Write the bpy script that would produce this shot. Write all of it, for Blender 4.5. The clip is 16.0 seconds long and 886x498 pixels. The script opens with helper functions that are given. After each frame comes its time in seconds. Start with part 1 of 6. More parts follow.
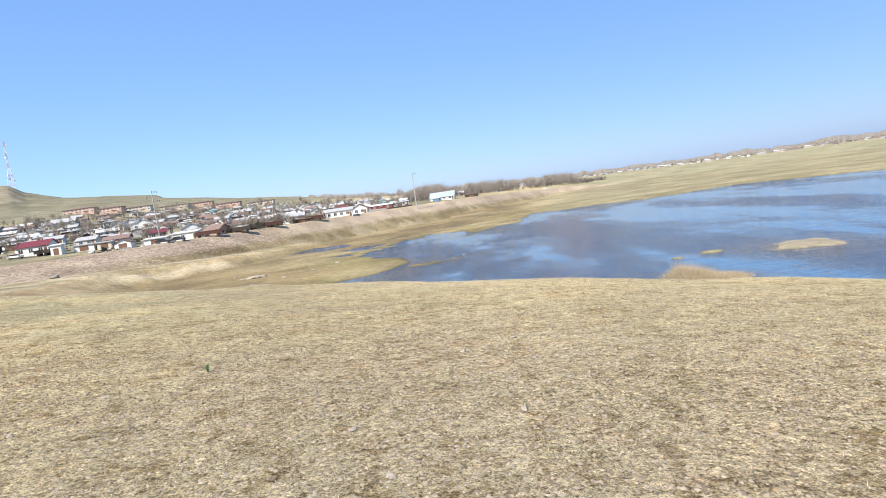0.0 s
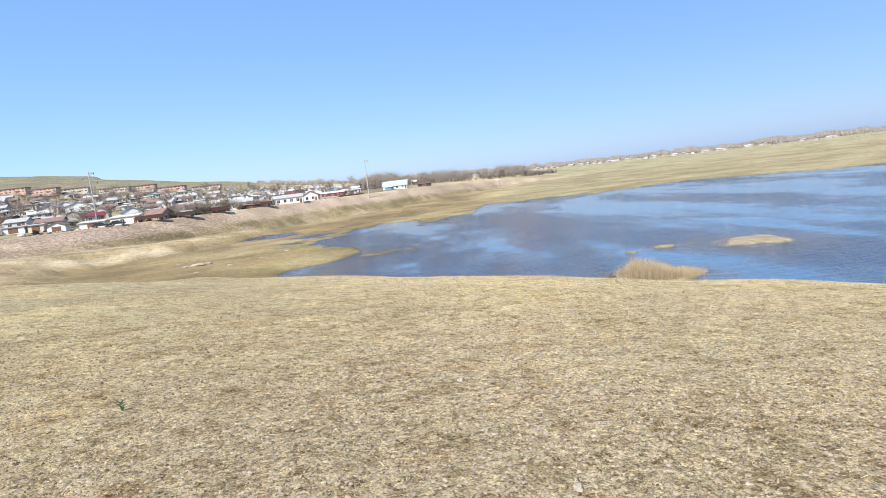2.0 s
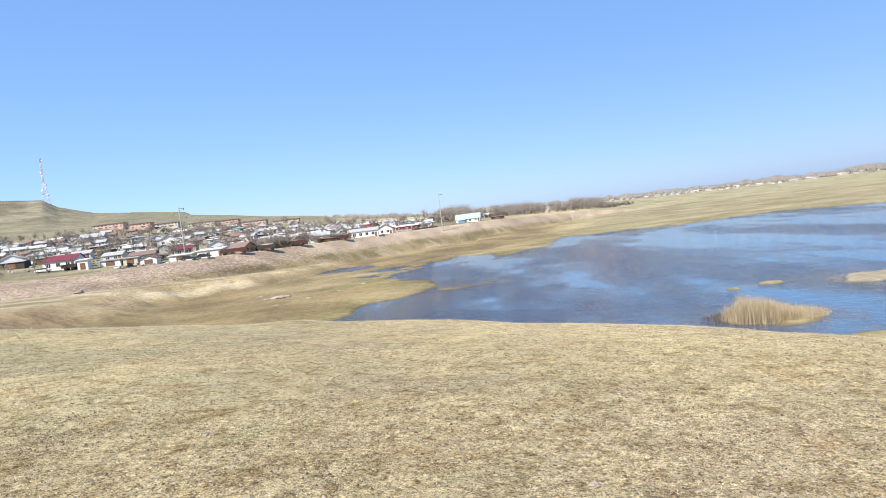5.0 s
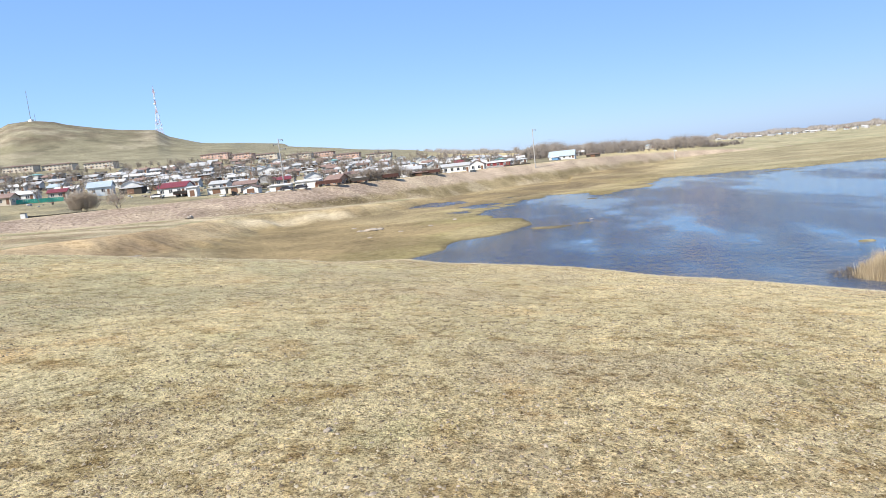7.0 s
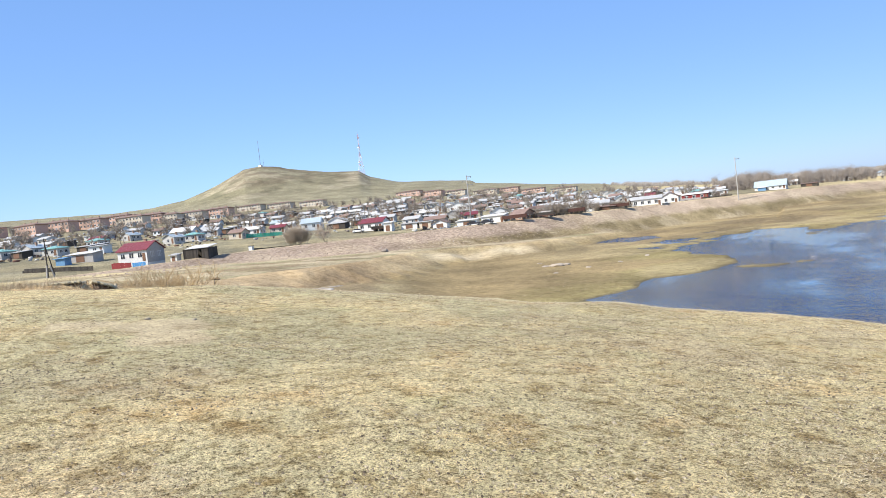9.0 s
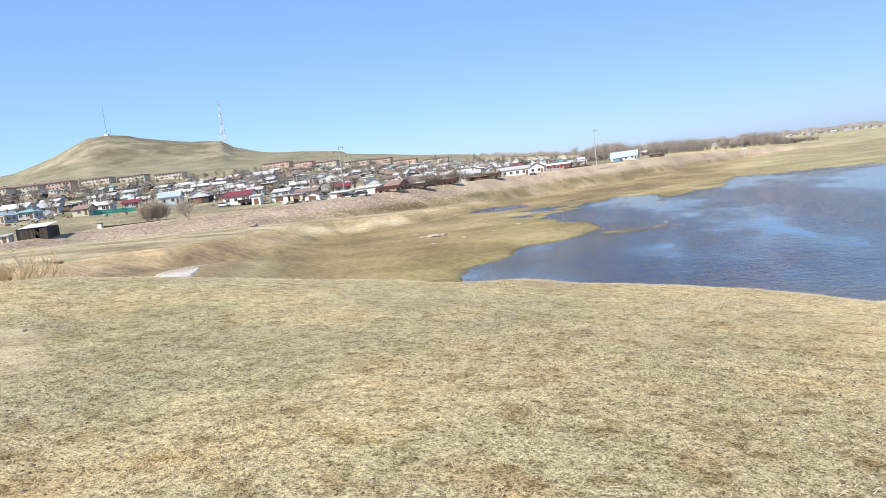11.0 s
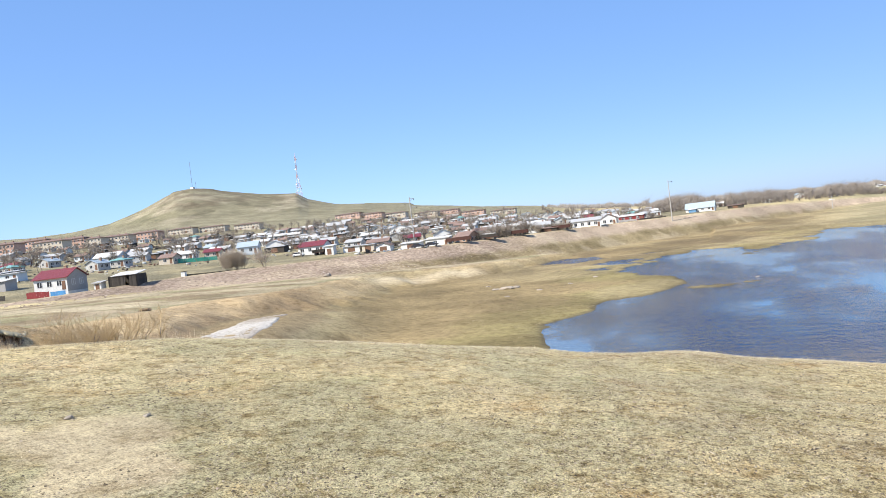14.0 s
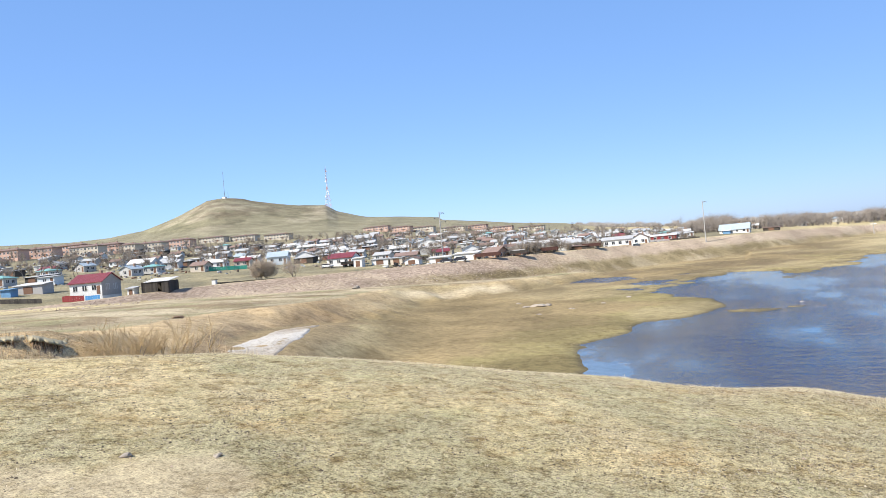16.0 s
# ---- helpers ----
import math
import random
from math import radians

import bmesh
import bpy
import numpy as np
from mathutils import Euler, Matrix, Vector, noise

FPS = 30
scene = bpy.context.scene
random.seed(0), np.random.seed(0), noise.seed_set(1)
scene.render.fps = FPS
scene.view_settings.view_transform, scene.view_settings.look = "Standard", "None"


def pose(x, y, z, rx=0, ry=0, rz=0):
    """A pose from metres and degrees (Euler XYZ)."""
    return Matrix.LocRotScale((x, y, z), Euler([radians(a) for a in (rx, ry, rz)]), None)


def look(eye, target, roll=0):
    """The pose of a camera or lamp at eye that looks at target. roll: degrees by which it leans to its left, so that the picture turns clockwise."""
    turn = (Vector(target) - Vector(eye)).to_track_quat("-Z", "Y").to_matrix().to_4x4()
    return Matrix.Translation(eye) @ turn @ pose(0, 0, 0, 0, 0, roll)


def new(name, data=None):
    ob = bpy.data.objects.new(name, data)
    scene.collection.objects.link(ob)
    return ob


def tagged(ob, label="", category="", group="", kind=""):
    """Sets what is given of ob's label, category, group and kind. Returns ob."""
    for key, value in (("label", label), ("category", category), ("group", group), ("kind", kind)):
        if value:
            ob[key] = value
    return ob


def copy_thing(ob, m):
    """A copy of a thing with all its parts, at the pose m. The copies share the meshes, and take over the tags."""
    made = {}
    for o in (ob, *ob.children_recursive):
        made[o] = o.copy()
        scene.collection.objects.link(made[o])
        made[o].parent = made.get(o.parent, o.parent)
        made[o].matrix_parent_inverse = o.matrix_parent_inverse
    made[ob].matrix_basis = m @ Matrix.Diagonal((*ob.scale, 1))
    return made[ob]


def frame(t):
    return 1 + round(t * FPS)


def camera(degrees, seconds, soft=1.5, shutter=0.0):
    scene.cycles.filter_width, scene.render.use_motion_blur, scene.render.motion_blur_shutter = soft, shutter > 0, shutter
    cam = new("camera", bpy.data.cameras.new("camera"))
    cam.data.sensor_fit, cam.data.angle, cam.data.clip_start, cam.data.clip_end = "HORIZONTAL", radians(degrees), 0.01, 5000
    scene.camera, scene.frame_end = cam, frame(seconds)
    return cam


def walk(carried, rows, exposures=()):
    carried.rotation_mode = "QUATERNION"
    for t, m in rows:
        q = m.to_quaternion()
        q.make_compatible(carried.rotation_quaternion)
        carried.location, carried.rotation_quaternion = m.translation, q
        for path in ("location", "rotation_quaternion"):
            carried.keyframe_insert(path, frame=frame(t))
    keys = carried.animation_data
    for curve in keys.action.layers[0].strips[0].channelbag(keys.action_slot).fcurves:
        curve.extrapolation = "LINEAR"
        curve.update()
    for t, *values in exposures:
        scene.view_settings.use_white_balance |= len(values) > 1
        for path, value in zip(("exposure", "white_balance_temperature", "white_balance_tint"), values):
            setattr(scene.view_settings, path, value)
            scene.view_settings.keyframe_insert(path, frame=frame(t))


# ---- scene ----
cam = camera(72.05, 16.0, soft=0.6)
walk(cam, [
    (0.0, pose(-0.000, -0.000, 1.615, 85.21, 8.22, -0.00)),
    (0.5, pose(-0.151, 0.297, 1.611, 83.54, 8.61, -0.34)),
    (1.0, pose(-0.234, 0.689, 1.629, 82.32, 9.80, -0.11)),
    (1.5, pose(-0.274, 1.107, 1.640, 82.76, 7.57, -0.64)),
    (2.0, pose(-0.384, 1.519, 1.640, 83.64, 6.81, -4.51)),
    (2.5, pose(-0.475, 1.913, 1.628, 84.07, 5.91, -4.14)),
    (2.8, pose(-0.536, 2.160, 1.611, 83.90, 6.04, -4.55)),
    (2.9, pose(-0.556, 2.242, 1.604, 83.86, 6.08, -5.40)),
    (3.0, pose(-0.577, 2.322, 1.598, 83.82, 6.12, -8.03)),
    (3.5, pose(-0.725, 2.646, 1.646, 83.94, 6.46, -5.36)),
    (3.7, pose(-0.822, 2.840, 1.652, 87.35, 6.13, -3.98)),
    (5.8, pose(-1.888, 4.875, 1.745, 87.23, 6.77, 5.55)),
    (6.0, pose(-1.969, 5.031, 1.744, 86.46, 6.07, 6.67)),
    (6.5, pose(-2.129, 5.398, 1.736, 82.28, 6.49, 11.56)),
    (7.0, pose(-2.376, 5.749, 1.737, 82.54, 5.86, 10.66)),
    (7.5, pose(-2.630, 5.998, 1.741, 81.41, 6.16, 10.22)),
    (8.0, pose(-2.846, 6.266, 1.722, 83.33, 5.40, 15.29)),
    (8.5, pose(-3.086, 6.617, 1.727, 84.08, 6.51, 19.24)),
    (9.0, pose(-3.301, 7.030, 1.720, 87.63, 6.38, 27.85)),
    (9.5, pose(-3.543, 7.396, 1.703, 84.59, 5.86, 22.39)),
    (10.0, pose(-3.849, 7.733, 1.789, 86.22, 4.47, 16.81)),
    (10.2, pose(-3.968, 7.845, 1.801, 85.80, 5.49, 17.60)),
    (12.3, pose(-5.142, 8.492, 1.908, 82.34, 9.09, 12.33)),
    (12.5, pose(-5.272, 8.569, 1.927, 83.13, 7.66, 13.83)),
    (13.0, pose(-5.623, 8.802, 1.976, 85.82, 8.32, 20.37)),
    (13.5, pose(-5.878, 9.004, 2.012, 86.50, 7.52, 22.05)),
    (14.0, pose(-6.211, 9.180, 2.065, 89.05, 6.79, 22.06)),
    (14.5, pose(-6.484, 9.392, 2.066, 91.97, 7.10, 25.98)),
    (15.0, pose(-6.822, 9.585, 2.053, 89.22, 5.04, 24.51)),
    (15.5, pose(-7.160, 9.710, 2.104, 88.04, 6.44, 22.36)),
    (16.0, pose(-7.520, 9.874, 2.125, 90.71, 5.27, 24.52)),
])

# ---- daylight: clear spring sky, sun behind and to the left ----
SUN_TURN, SUN_UP = 145.0, 45.0          # degrees left of straight ahead, degrees above the horizon
world = bpy.data.worlds.new("clear_sky")
scene.world = world
world.use_nodes = True
wn, wl = world.node_tree.nodes, world.node_tree.links
wn.clear()
sky = wn.new("ShaderNodeTexSky")
sky.sky_type, sky.sun_disc = "NISHITA", False
sky.sun_elevation, sky.sun_rotation = radians(SUN_UP), radians(SUN_TURN)
sky.altitude, sky.air_density, sky.dust_density, sky.ozone_density = 500, 1.0, 0.9, 2.8
tint = wn.new("ShaderNodeMix")
tint.data_type, tint.blend_type = "RGBA", "MIX"
tint.inputs[0].default_value = 0.50                 # thin even spring haze over the whole sky
tint.inputs[7].default_value = (1.45, 3.15, 7.1, 1)
back = wn.new("ShaderNodeBackground")
back.inputs[1].default_value = 0.1
wout = wn.new("ShaderNodeOutputWorld")
wl.new(sky.outputs[0], tint.inputs[6])
wl.new(tint.outputs[2], back.inputs[0])
wl.new(back.outputs[0], wout.inputs[0])

sun_data = bpy.data.lights.new("sun", "SUN")
sun_data.energy, sun_data.angle, sun_data.color = 5.0, radians(0.5), (1.0, 0.95, 0.86)
sun = new("sun", sun_data)
st, su = radians(SUN_TURN), radians(SUN_UP)
sun.matrix_world = look((0, 0, 60), (60 * math.sin(st) * math.cos(su), -60 * math.cos(st) * math.cos(su), 60 - 60 * math.sin(su)))
scene.view_settings.exposure = 0.75

# ---- materials ----
def nodes_of(name):
    m = bpy.data.materials.new(name)
    m.use_nodes = True
    n, l = m.node_tree.nodes, m.node_tree.links
    return m, n, l, n["Principled BSDF"]


def noise_node(n, l, vec, scale, detail=4, rough=0.55, squash=None):
    t = n.new("ShaderNodeTexNoise")
    t.inputs["Scale"].default_value, t.inputs["Detail"].default_value, t.inputs["Roughness"].default_value = scale, detail, rough
    if squash:
        mp = n.new("ShaderNodeMapping")
        mp.inputs["Scale"].default_value = squash
        l.new(vec, mp.inputs[0])
        vec = mp.outputs[0]
    l.new(vec, t.inputs["Vector"])
    return t


def ramp_node(n, l, fac, stops):
    r = n.new("ShaderNodeValToRGB")
    e = r.color_ramp.elements
    while len(e) < len(stops):
        e.new(0.5)
    for k, (p, c) in zip(e, stops):
        k.position, k.color = p, (*c, 1) if len(c) == 3 else c
    l.new(fac, r.inputs[0])
    return r


def mix_node(n, l, a, b, fac, blend="MIX"):
    m = n.new("ShaderNodeMix")
    m.data_type, m.blend_type = "RGBA", blend
    for s, v in ((m.inputs[0], fac), (m.inputs[6], a), (m.inputs[7], b)):
        if isinstance(v, (int, float)):
            s.default_value = v
        elif isinstance(v, tuple):
            s.default_value = (*v, 1)
        else:
            l.new(v, s)
    return m.outputs[2]


def surface(name, color, rough=0.8, metal=0.0, vary=0.25, scale=3.0, fine=25.0, bump=0.15, spec=0.3, random_hue=0.0):
    """A painted, rendered or wooden surface: two scales of variation and a fine relief."""
    m, n, l, b = nodes_of(name)
    co = n.new("ShaderNodeTexCoord").outputs["Object"]
    big, small = noise_node(n, l, co, scale), noise_node(n, l, co, fine, 6, 0.6)
    dark = tuple(c * (1 - vary) for c in color)
    light = tuple(min(1, c * (1 + vary * 0.6)) for c in color)
    col = mix_node(n, l, dark, light, big.outputs["Fac"])
    shade = ramp_node(n, l, small.outputs["Fac"], [(0.3, (1 - vary,) * 3), (0.65, (1, 1, 1))])
    col = mix_node(n, l, col, shade.outputs[0], 1.0, "MULTIPLY")
    if random_hue:
        inf = n.new("ShaderNodeObjectInfo")
        rr = ramp_node(n, l, inf.outputs["Random"], [(0, (1 - random_hue,) * 3), (1, (1, 1, 1))])
        col = mix_node(n, l, col, rr.outputs[0], 1.0, "MULTIPLY")
    l.new(col, b.inputs["Base Color"])
    b.inputs["Roughness"].default_value, b.inputs["Metallic"].default_value = rough, metal
    b.inputs["Specular IOR Level"].default_value = spec
    if bump:
        bp = n.new("ShaderNodeBump")
        bp.inputs["Strength"].default_value, bp.inputs["Distance"].default_value = bump, 0.05
        l.new(small.outputs["Fac"], bp.inputs["Height"])
        l.new(bp.outputs[0], b.inputs["Normal"])
    return m


def corrugated(name, color, vary=0.2, rough=0.5, metal=0.2, pitch=6.0):
    """Roof sheeting with ribs down the slope and rusty, faded patches."""
    m, n, l, b = nodes_of(name)
    co = n.new("ShaderNodeTexCoord").outputs["Object"]
    big = noise_node(n, l, co, 0.8, 5)
    streak = noise_node(n, l, co, 2.0, 4, 0.6, (4.0, 0.4, 0.4))
    col = mix_node(n, l, tuple(c * (1 - vary) for c in color), tuple(min(1, c * (1 + vary * 0.5)) for c in color), big.outputs["Fac"])
    sh = ramp_node(n, l, streak.outputs["Fac"], [(0.3, (1 - vary,) * 3), (0.6, (1, 1, 1))])
    col = mix_node(n, l, col, sh.outputs[0], 1.0, "MULTIPLY")
    l.new(col, b.inputs["Base Color"])
    w = n.new("ShaderNodeTexWave")
    w.inputs["Scale"].default_value = pitch
    l.new(co, w.inputs["Vector"])
    bp = n.new("ShaderNodeBump")
    bp.inputs["Strength"].default_value, bp.inputs["Distance"].default_value = 0.4, 0.03
    l.new(w.outputs["Fac"], bp.inputs["Height"])
    l.new(bp.outputs[0], b.inputs["Normal"])
    b.inputs["Roughness"].default_value, b.inputs["Metallic"].default_value = rough, metal
    return m


def make_ground_mat():
    m, n, l, b = nodes_of("steppe_soil")
    geo = n.new("ShaderNodeNewGeometry").outputs["Position"]
    zone = n.new("ShaderNodeAttribute")
    zone.attribute_name = "zone"
    near = n.new("ShaderNodeAttribute")
    near.attribute_name = "stony"
    grit = n.new("ShaderNodeAttribute")
    grit.attribute_name = "grit"
    away = n.new("ShaderNodeMath")
    away.operation = "SUBTRACT"
    away.inputs[0].default_value = 1.0
    l.new(near.outputs["Fac"], away.inputs[1])
    wide = noise_node(n, l, geo, 0.05, 5, 0.6)
    mid = noise_node(n, l, geo, 2.2, 6, 0.68)
    straw = noise_node(n, l, geo, 20.0, 6, 0.8)
    fine = noise_node(n, l, geo, 60.0, 4, 0.7)
    far = noise_node(n, l, geo, 1.1, 8, 0.78)
    col = mix_node(n, l, zone.outputs["Color"], ramp_node(n, l, wide.outputs["Fac"], [(0.38, (0.8, 0.79, 0.77)), (0.62, (1.15, 1.14, 1.12))]).outputs[0], 1.0, "MULTIPLY")
    col = mix_node(n, l, col, ramp_node(n, l, far.outputs["Fac"], [(0.38, (0.70, 0.66, 0.60)), (0.48, (0.97, 0.97, 0.97)), (0.6, (1.2, 1.19, 1.16))]).outputs[0], away.outputs[0], "MULTIPLY")
    col = mix_node(n, l, col, ramp_node(n, l, mid.outputs["Fac"], [(0.36, (0.8, 0.77, 0.7)), (0.47, (1.0, 1.0, 1.0)), (0.62, (1.1, 1.1, 1.1))]).outputs[0], near.outputs["Fac"], "MULTIPLY")
    # dark tufts, reddish soil and greyish-green moss between the dead grass
    for size_, stops in ((7.5, [(0.39, (0.72, 0.68, 0.61)), (0.46, (1, 1, 1)), (0.6, (1.1, 1.1, 1.09))]), (3.6, [(0.39, (0.72, 0.68, 0.61)), (0.46, (1, 1, 1))]), (2.1, [(0.59, (1, 1, 1)), (0.67, (0.74, 0.67, 0.58))]), (0.8, [(0.56, (1, 1, 1)), (0.68, (1.16, 1.14, 1.12))]), (1.3, [(0.54, (1, 1, 1)), (0.68, (0.98, 0.88, 0.80))]), (1.0, [(0.3, (0.9, 0.94, 0.9)), (0.44, (1, 1, 1))])):
        spot = noise_node(n, l, geo, size_, 5, 0.65)
        col = mix_node(n, l, col, ramp_node(n, l, spot.outputs["Fac"], stops).outputs[0], near.outputs["Fac"], "MULTIPLY")
    # dead grass over grey-brown grit close by
    lit = mix_node(n, l, col, ramp_node(n, l, straw.outputs["Fac"], [(0.39, (0.46, 0.42, 0.37)), (0.47, (1.0, 1.0, 1.0)), (0.58, (1.3, 1.29, 1.25))]).outputs[0], 1.0, "MULTIPLY")
    lit = mix_node(n, l, lit, ramp_node(n, l, fine.outputs["Fac"], [(0.39, (0.5, 0.46, 0.41)), (0.47, (1, 1, 1)), (0.58, (1.35, 1.33, 1.28))]).outputs[0], 1.0, "MULTIPLY")
    some = n.new("ShaderNodeMath")
    some.operation = "MULTIPLY_ADD"
    l.new(near.outputs["Fac"], some.inputs[0])
    some.inputs[1].default_value, some.inputs[2].default_value = 0.45, 0.55
    col = mix_node(n, l, col, lit, some.outputs[0])
    # flakes of stone, each with its own tone
    flake = n.new("ShaderNodeTexVoronoi")
    flake.inputs["Scale"].default_value = 26.0
    l.new(geo, flake.inputs["Vector"])
    tone = n.new("ShaderNodeSeparateColor")
    l.new(flake.outputs["Color"], tone.inputs[0])
    chips = ramp_node(n, l, tone.outputs[0], [(0.0, (0.72, 0.67, 0.62)), (0.3, (1.02, 1.0, 0.98)), (0.65, (1.18, 1.15, 1.13)), (0.88, (1.3, 1.2, 1.14)), (1.0, (1.7, 1.66, 1.62))])
    gap = ramp_node(n, l, flake.outputs["Distance"], [(0.3, (1, 1, 1)), (0.8, (0.88, 0.85, 0.83))])
    chipped = mix_node(n, l, mix_node(n, l, col, chips.outputs[0], 1.0, "MULTIPLY"), gap.outputs[0], 1.0, "MULTIPLY")
    stone_area = n.new("ShaderNodeAttribute")
    stone_area.attribute_name = "flaky"
    col = mix_node(n, l, col, chipped, stone_area.outputs["Fac"])
    # coarse stones strewn over the embankment
    vor = n.new("ShaderNodeTexVoronoi")
    vor.inputs["Scale"].default_value = 1.1
    l.new(geo, vor.inputs["Vector"])
    rub = mix_node(n, l, col, ramp_node(n, l, vor.outputs["Distance"], [(0.05, (1.2, 1.18, 1.15)), (0.35, (1, 1, 1)), (0.7, (0.78, 0.75, 0.73))]).outputs[0], 1.0, "MULTIPLY")
    col = mix_node(n, l, col, rub, grit.outputs["Fac"])
    l.new(col, b.inputs["Base Color"])
    b.inputs["Roughness"].default_value = 0.95
    b.inputs["Specular IOR Level"].default_value = 0.1
    add = n.new("ShaderNodeMath")
    add.operation = "MULTIPLY_ADD"
    l.new(straw.outputs["Fac"], add.inputs[0])
    add.inputs[1].default_value = 2.0
    l.new(fine.outputs["Fac"], add.inputs[2])
    bp = n.new("ShaderNodeBump")
    bp.inputs["Distance"].default_value = 0.016
    l.new(near.outputs["Fac"], bp.inputs["Strength"])
    l.new(add.outputs[0], bp.inputs["Height"])
    l.new(bp.outputs[0], b.inputs["Normal"])
    return m


def make_water_mat():
    m, n, l, b = nodes_of("lake_water")
    geo = n.new("ShaderNodeNewGeometry").outputs["Position"]
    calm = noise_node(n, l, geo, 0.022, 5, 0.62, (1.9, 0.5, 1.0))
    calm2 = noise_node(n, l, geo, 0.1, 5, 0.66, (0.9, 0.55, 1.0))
    rip = noise_node(n, l, geo, 2.6, 3, 0.65, (0.8, 1.4, 1.0))
    rip2 = noise_node(n, l, geo, 0.6, 4, 0.65, (0.8, 1.3, 1.0))
    b.inputs["Roughness"].default_value = 0.06
    b.inputs["IOR"].default_value = 1.5
    b.inputs["Specular IOR Level"].default_value = 0.5
    sm = n.new("ShaderNodeMath")
    sm.operation = "MULTIPLY_ADD"
    l.new(rip2.outputs["Fac"], sm.inputs[0])
    sm.inputs[1].default_value = 1.9
    l.new(rip.outputs["Fac"], sm.inputs[2])
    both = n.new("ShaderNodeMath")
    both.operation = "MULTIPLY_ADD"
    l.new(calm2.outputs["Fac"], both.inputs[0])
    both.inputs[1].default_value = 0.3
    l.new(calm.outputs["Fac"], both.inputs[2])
    st_ = n.new("ShaderNodeMapRange")
    for k, v in zip(("From Min", "From Max", "To Min", "To Max"), (0.56, 0.70, 0.50, 0.06)):
        st_.inputs[k].default_value = v
    l.new(both.outputs[0], st_.inputs["Value"])
    # Calm streaks: the pale and deep-blue sky reflection is painted into the base colour.
    sky_sheen = ramp_node(n, l, both.outputs[0], [(0.55, (0.006, 0.034, 0.096)), (0.63, (0.012, 0.053, 0.122)), (0.74, (0.065, 0.125, 0.19))])
    shallow = n.new("ShaderNodeAttribute")
    shallow.attribute_name = "shallow"
    part_mud = n.new("ShaderNodeMath")
    part_mud.operation = "MULTIPLY"
    part_mud.inputs[1].default_value = 0.42
    l.new(shallow.outputs["Fac"], part_mud.inputs[0])
    l.new(mix_node(n, l, sky_sheen.outputs[0], (0.135, 0.115, 0.088), part_mud.outputs[0]), b.inputs["Base Color"])
    bp = n.new("ShaderNodeBump")
    bp.inputs["Distance"].default_value = 0.8
    l.new(st_.outputs[0], bp.inputs["Strength"])
    l.new(sm.outputs[0], bp.inputs["Height"])
    l.new(bp.outputs[0], b.inputs["Normal"])
    return m


MAT = {"ground": make_ground_mat(), "water": make_water_mat()}

# ---- the lie of the land ----
WATER = -8.9
VIEW = (-7.5, 9.9)                       # the bank where the walk ends; bearings are taken from here


def hash_noise(x, y, seed):
    """Smooth value noise on a unit grid, for arrays."""
    xi, yi = np.floor(x), np.floor(y)
    fx, fy = x - xi, y - yi
    fx, fy = fx * fx * (3 - 2 * fx), fy * fy * (3 - 2 * fy)

    def corner(a, b):
        h = np.sin(a * 127.1 + b * 311.7 + seed * 74.7) * 43758.5453
        return h - np.floor(h)
    low = corner(xi, yi) * (1 - fx) + corner(xi + 1, yi) * fx
    high = corner(xi, yi + 1) * (1 - fx) + corner(xi + 1, yi + 1) * fx
    return (low * (1 - fy) + high * fy) * 2 - 1


def rough_noise(x, y, size, seed, octaves=4):
    total, amp, f = 0, 1.0, 1.0 / size
    for k in range(octaves):
        total = total + amp * hash_noise(x * f + 17.3 * k, y * f - 9.1 * k, seed + k)
        amp, f = amp * 0.5, f * 2.03
    return total


def outside(x, y, outline):
    """Signed distance to a closed outline: negative inside."""
    best = np.full(x.shape, 1e9)
    inside = np.zeros(x.shape, bool)
    for (ax, ay), (bx, by) in zip(outline, outline[1:] + outline[:1]):
        ex, ey = bx - ax, by - ay
        k = np.clip(((x - ax) * ex + (y - ay) * ey) / (ex * ex + ey * ey), 0, 1)
        best = np.minimum(best, np.hypot(x - ax - k * ex, y - ay - k * ey))
        if ay != by:
            inside ^= ((ay > y) != (by > y)) & (x < (bx - ax) * (y - ay) / (by - ay) + ax)
    return np.where(inside, -best, best)


def smooth(a, b, v):
    k = np.clip((v - a) / (b - a), 0, 1)
    return k * k * (3 - 2 * k)


def soft_max(a, b, k):
    return 0.5 * (a + b + np.sqrt((a - b) ** 2 + k * k))


BANK = [(-5000, -600), (-200, 8), (-60, 12), (-30, 13.5), (-22, 14.5), (-18.5, 16.2), (-16, 18.3), (-13, 20.5), (-9, 21.5), (-5, 22.5), (-1, 21.5),
        (3, 18.5), (6, 15.5), (9, 12.5), (14, 8.5), (30, 2), (80, -25), (5000, -1500), (5000, -5000), (-5000, -5000)]
TERRACE = [(-21.3, 16.6), (-21.9, 17.8), (-22.7, 19.4), (-25.0, 21.0), (-33.5, 27.5), (-47.5, 39.5), (-57, 52), (-62.5, 62), (-66, 74), (-65, 86), (-67, 100), (-73, 115), (-78, 130), (-76, 150), (-60, 170), (-45, 215),
           (-160, 260), (-400, 200), (-400, -100), (-60, 4), (-26, 11)]
LAKE = [(-16, 47), (-21, 62), (-23.5, 77), (-20, 86.5), (-18, 94), (-13, 97.5), (-9.3, 110), (-10, 120), (-17, 125), (-23.5, 145), (-17, 168),
        (-6, 186), (9, 172), (15, 182), (31, 236), (43, 220), (56, 231), (71, 213), (105, 222), (123, 200), (134, 182), (163, 176), (220, 150),
        (300, 90), (220, 10), (110, 5), (60, 18), (36, 33), (27, 44), (10, 46)]
POOL = [(-53, 198), (-44, 204), (-33, 198), (-28, 184), (-35, 172), (-46, 180)]
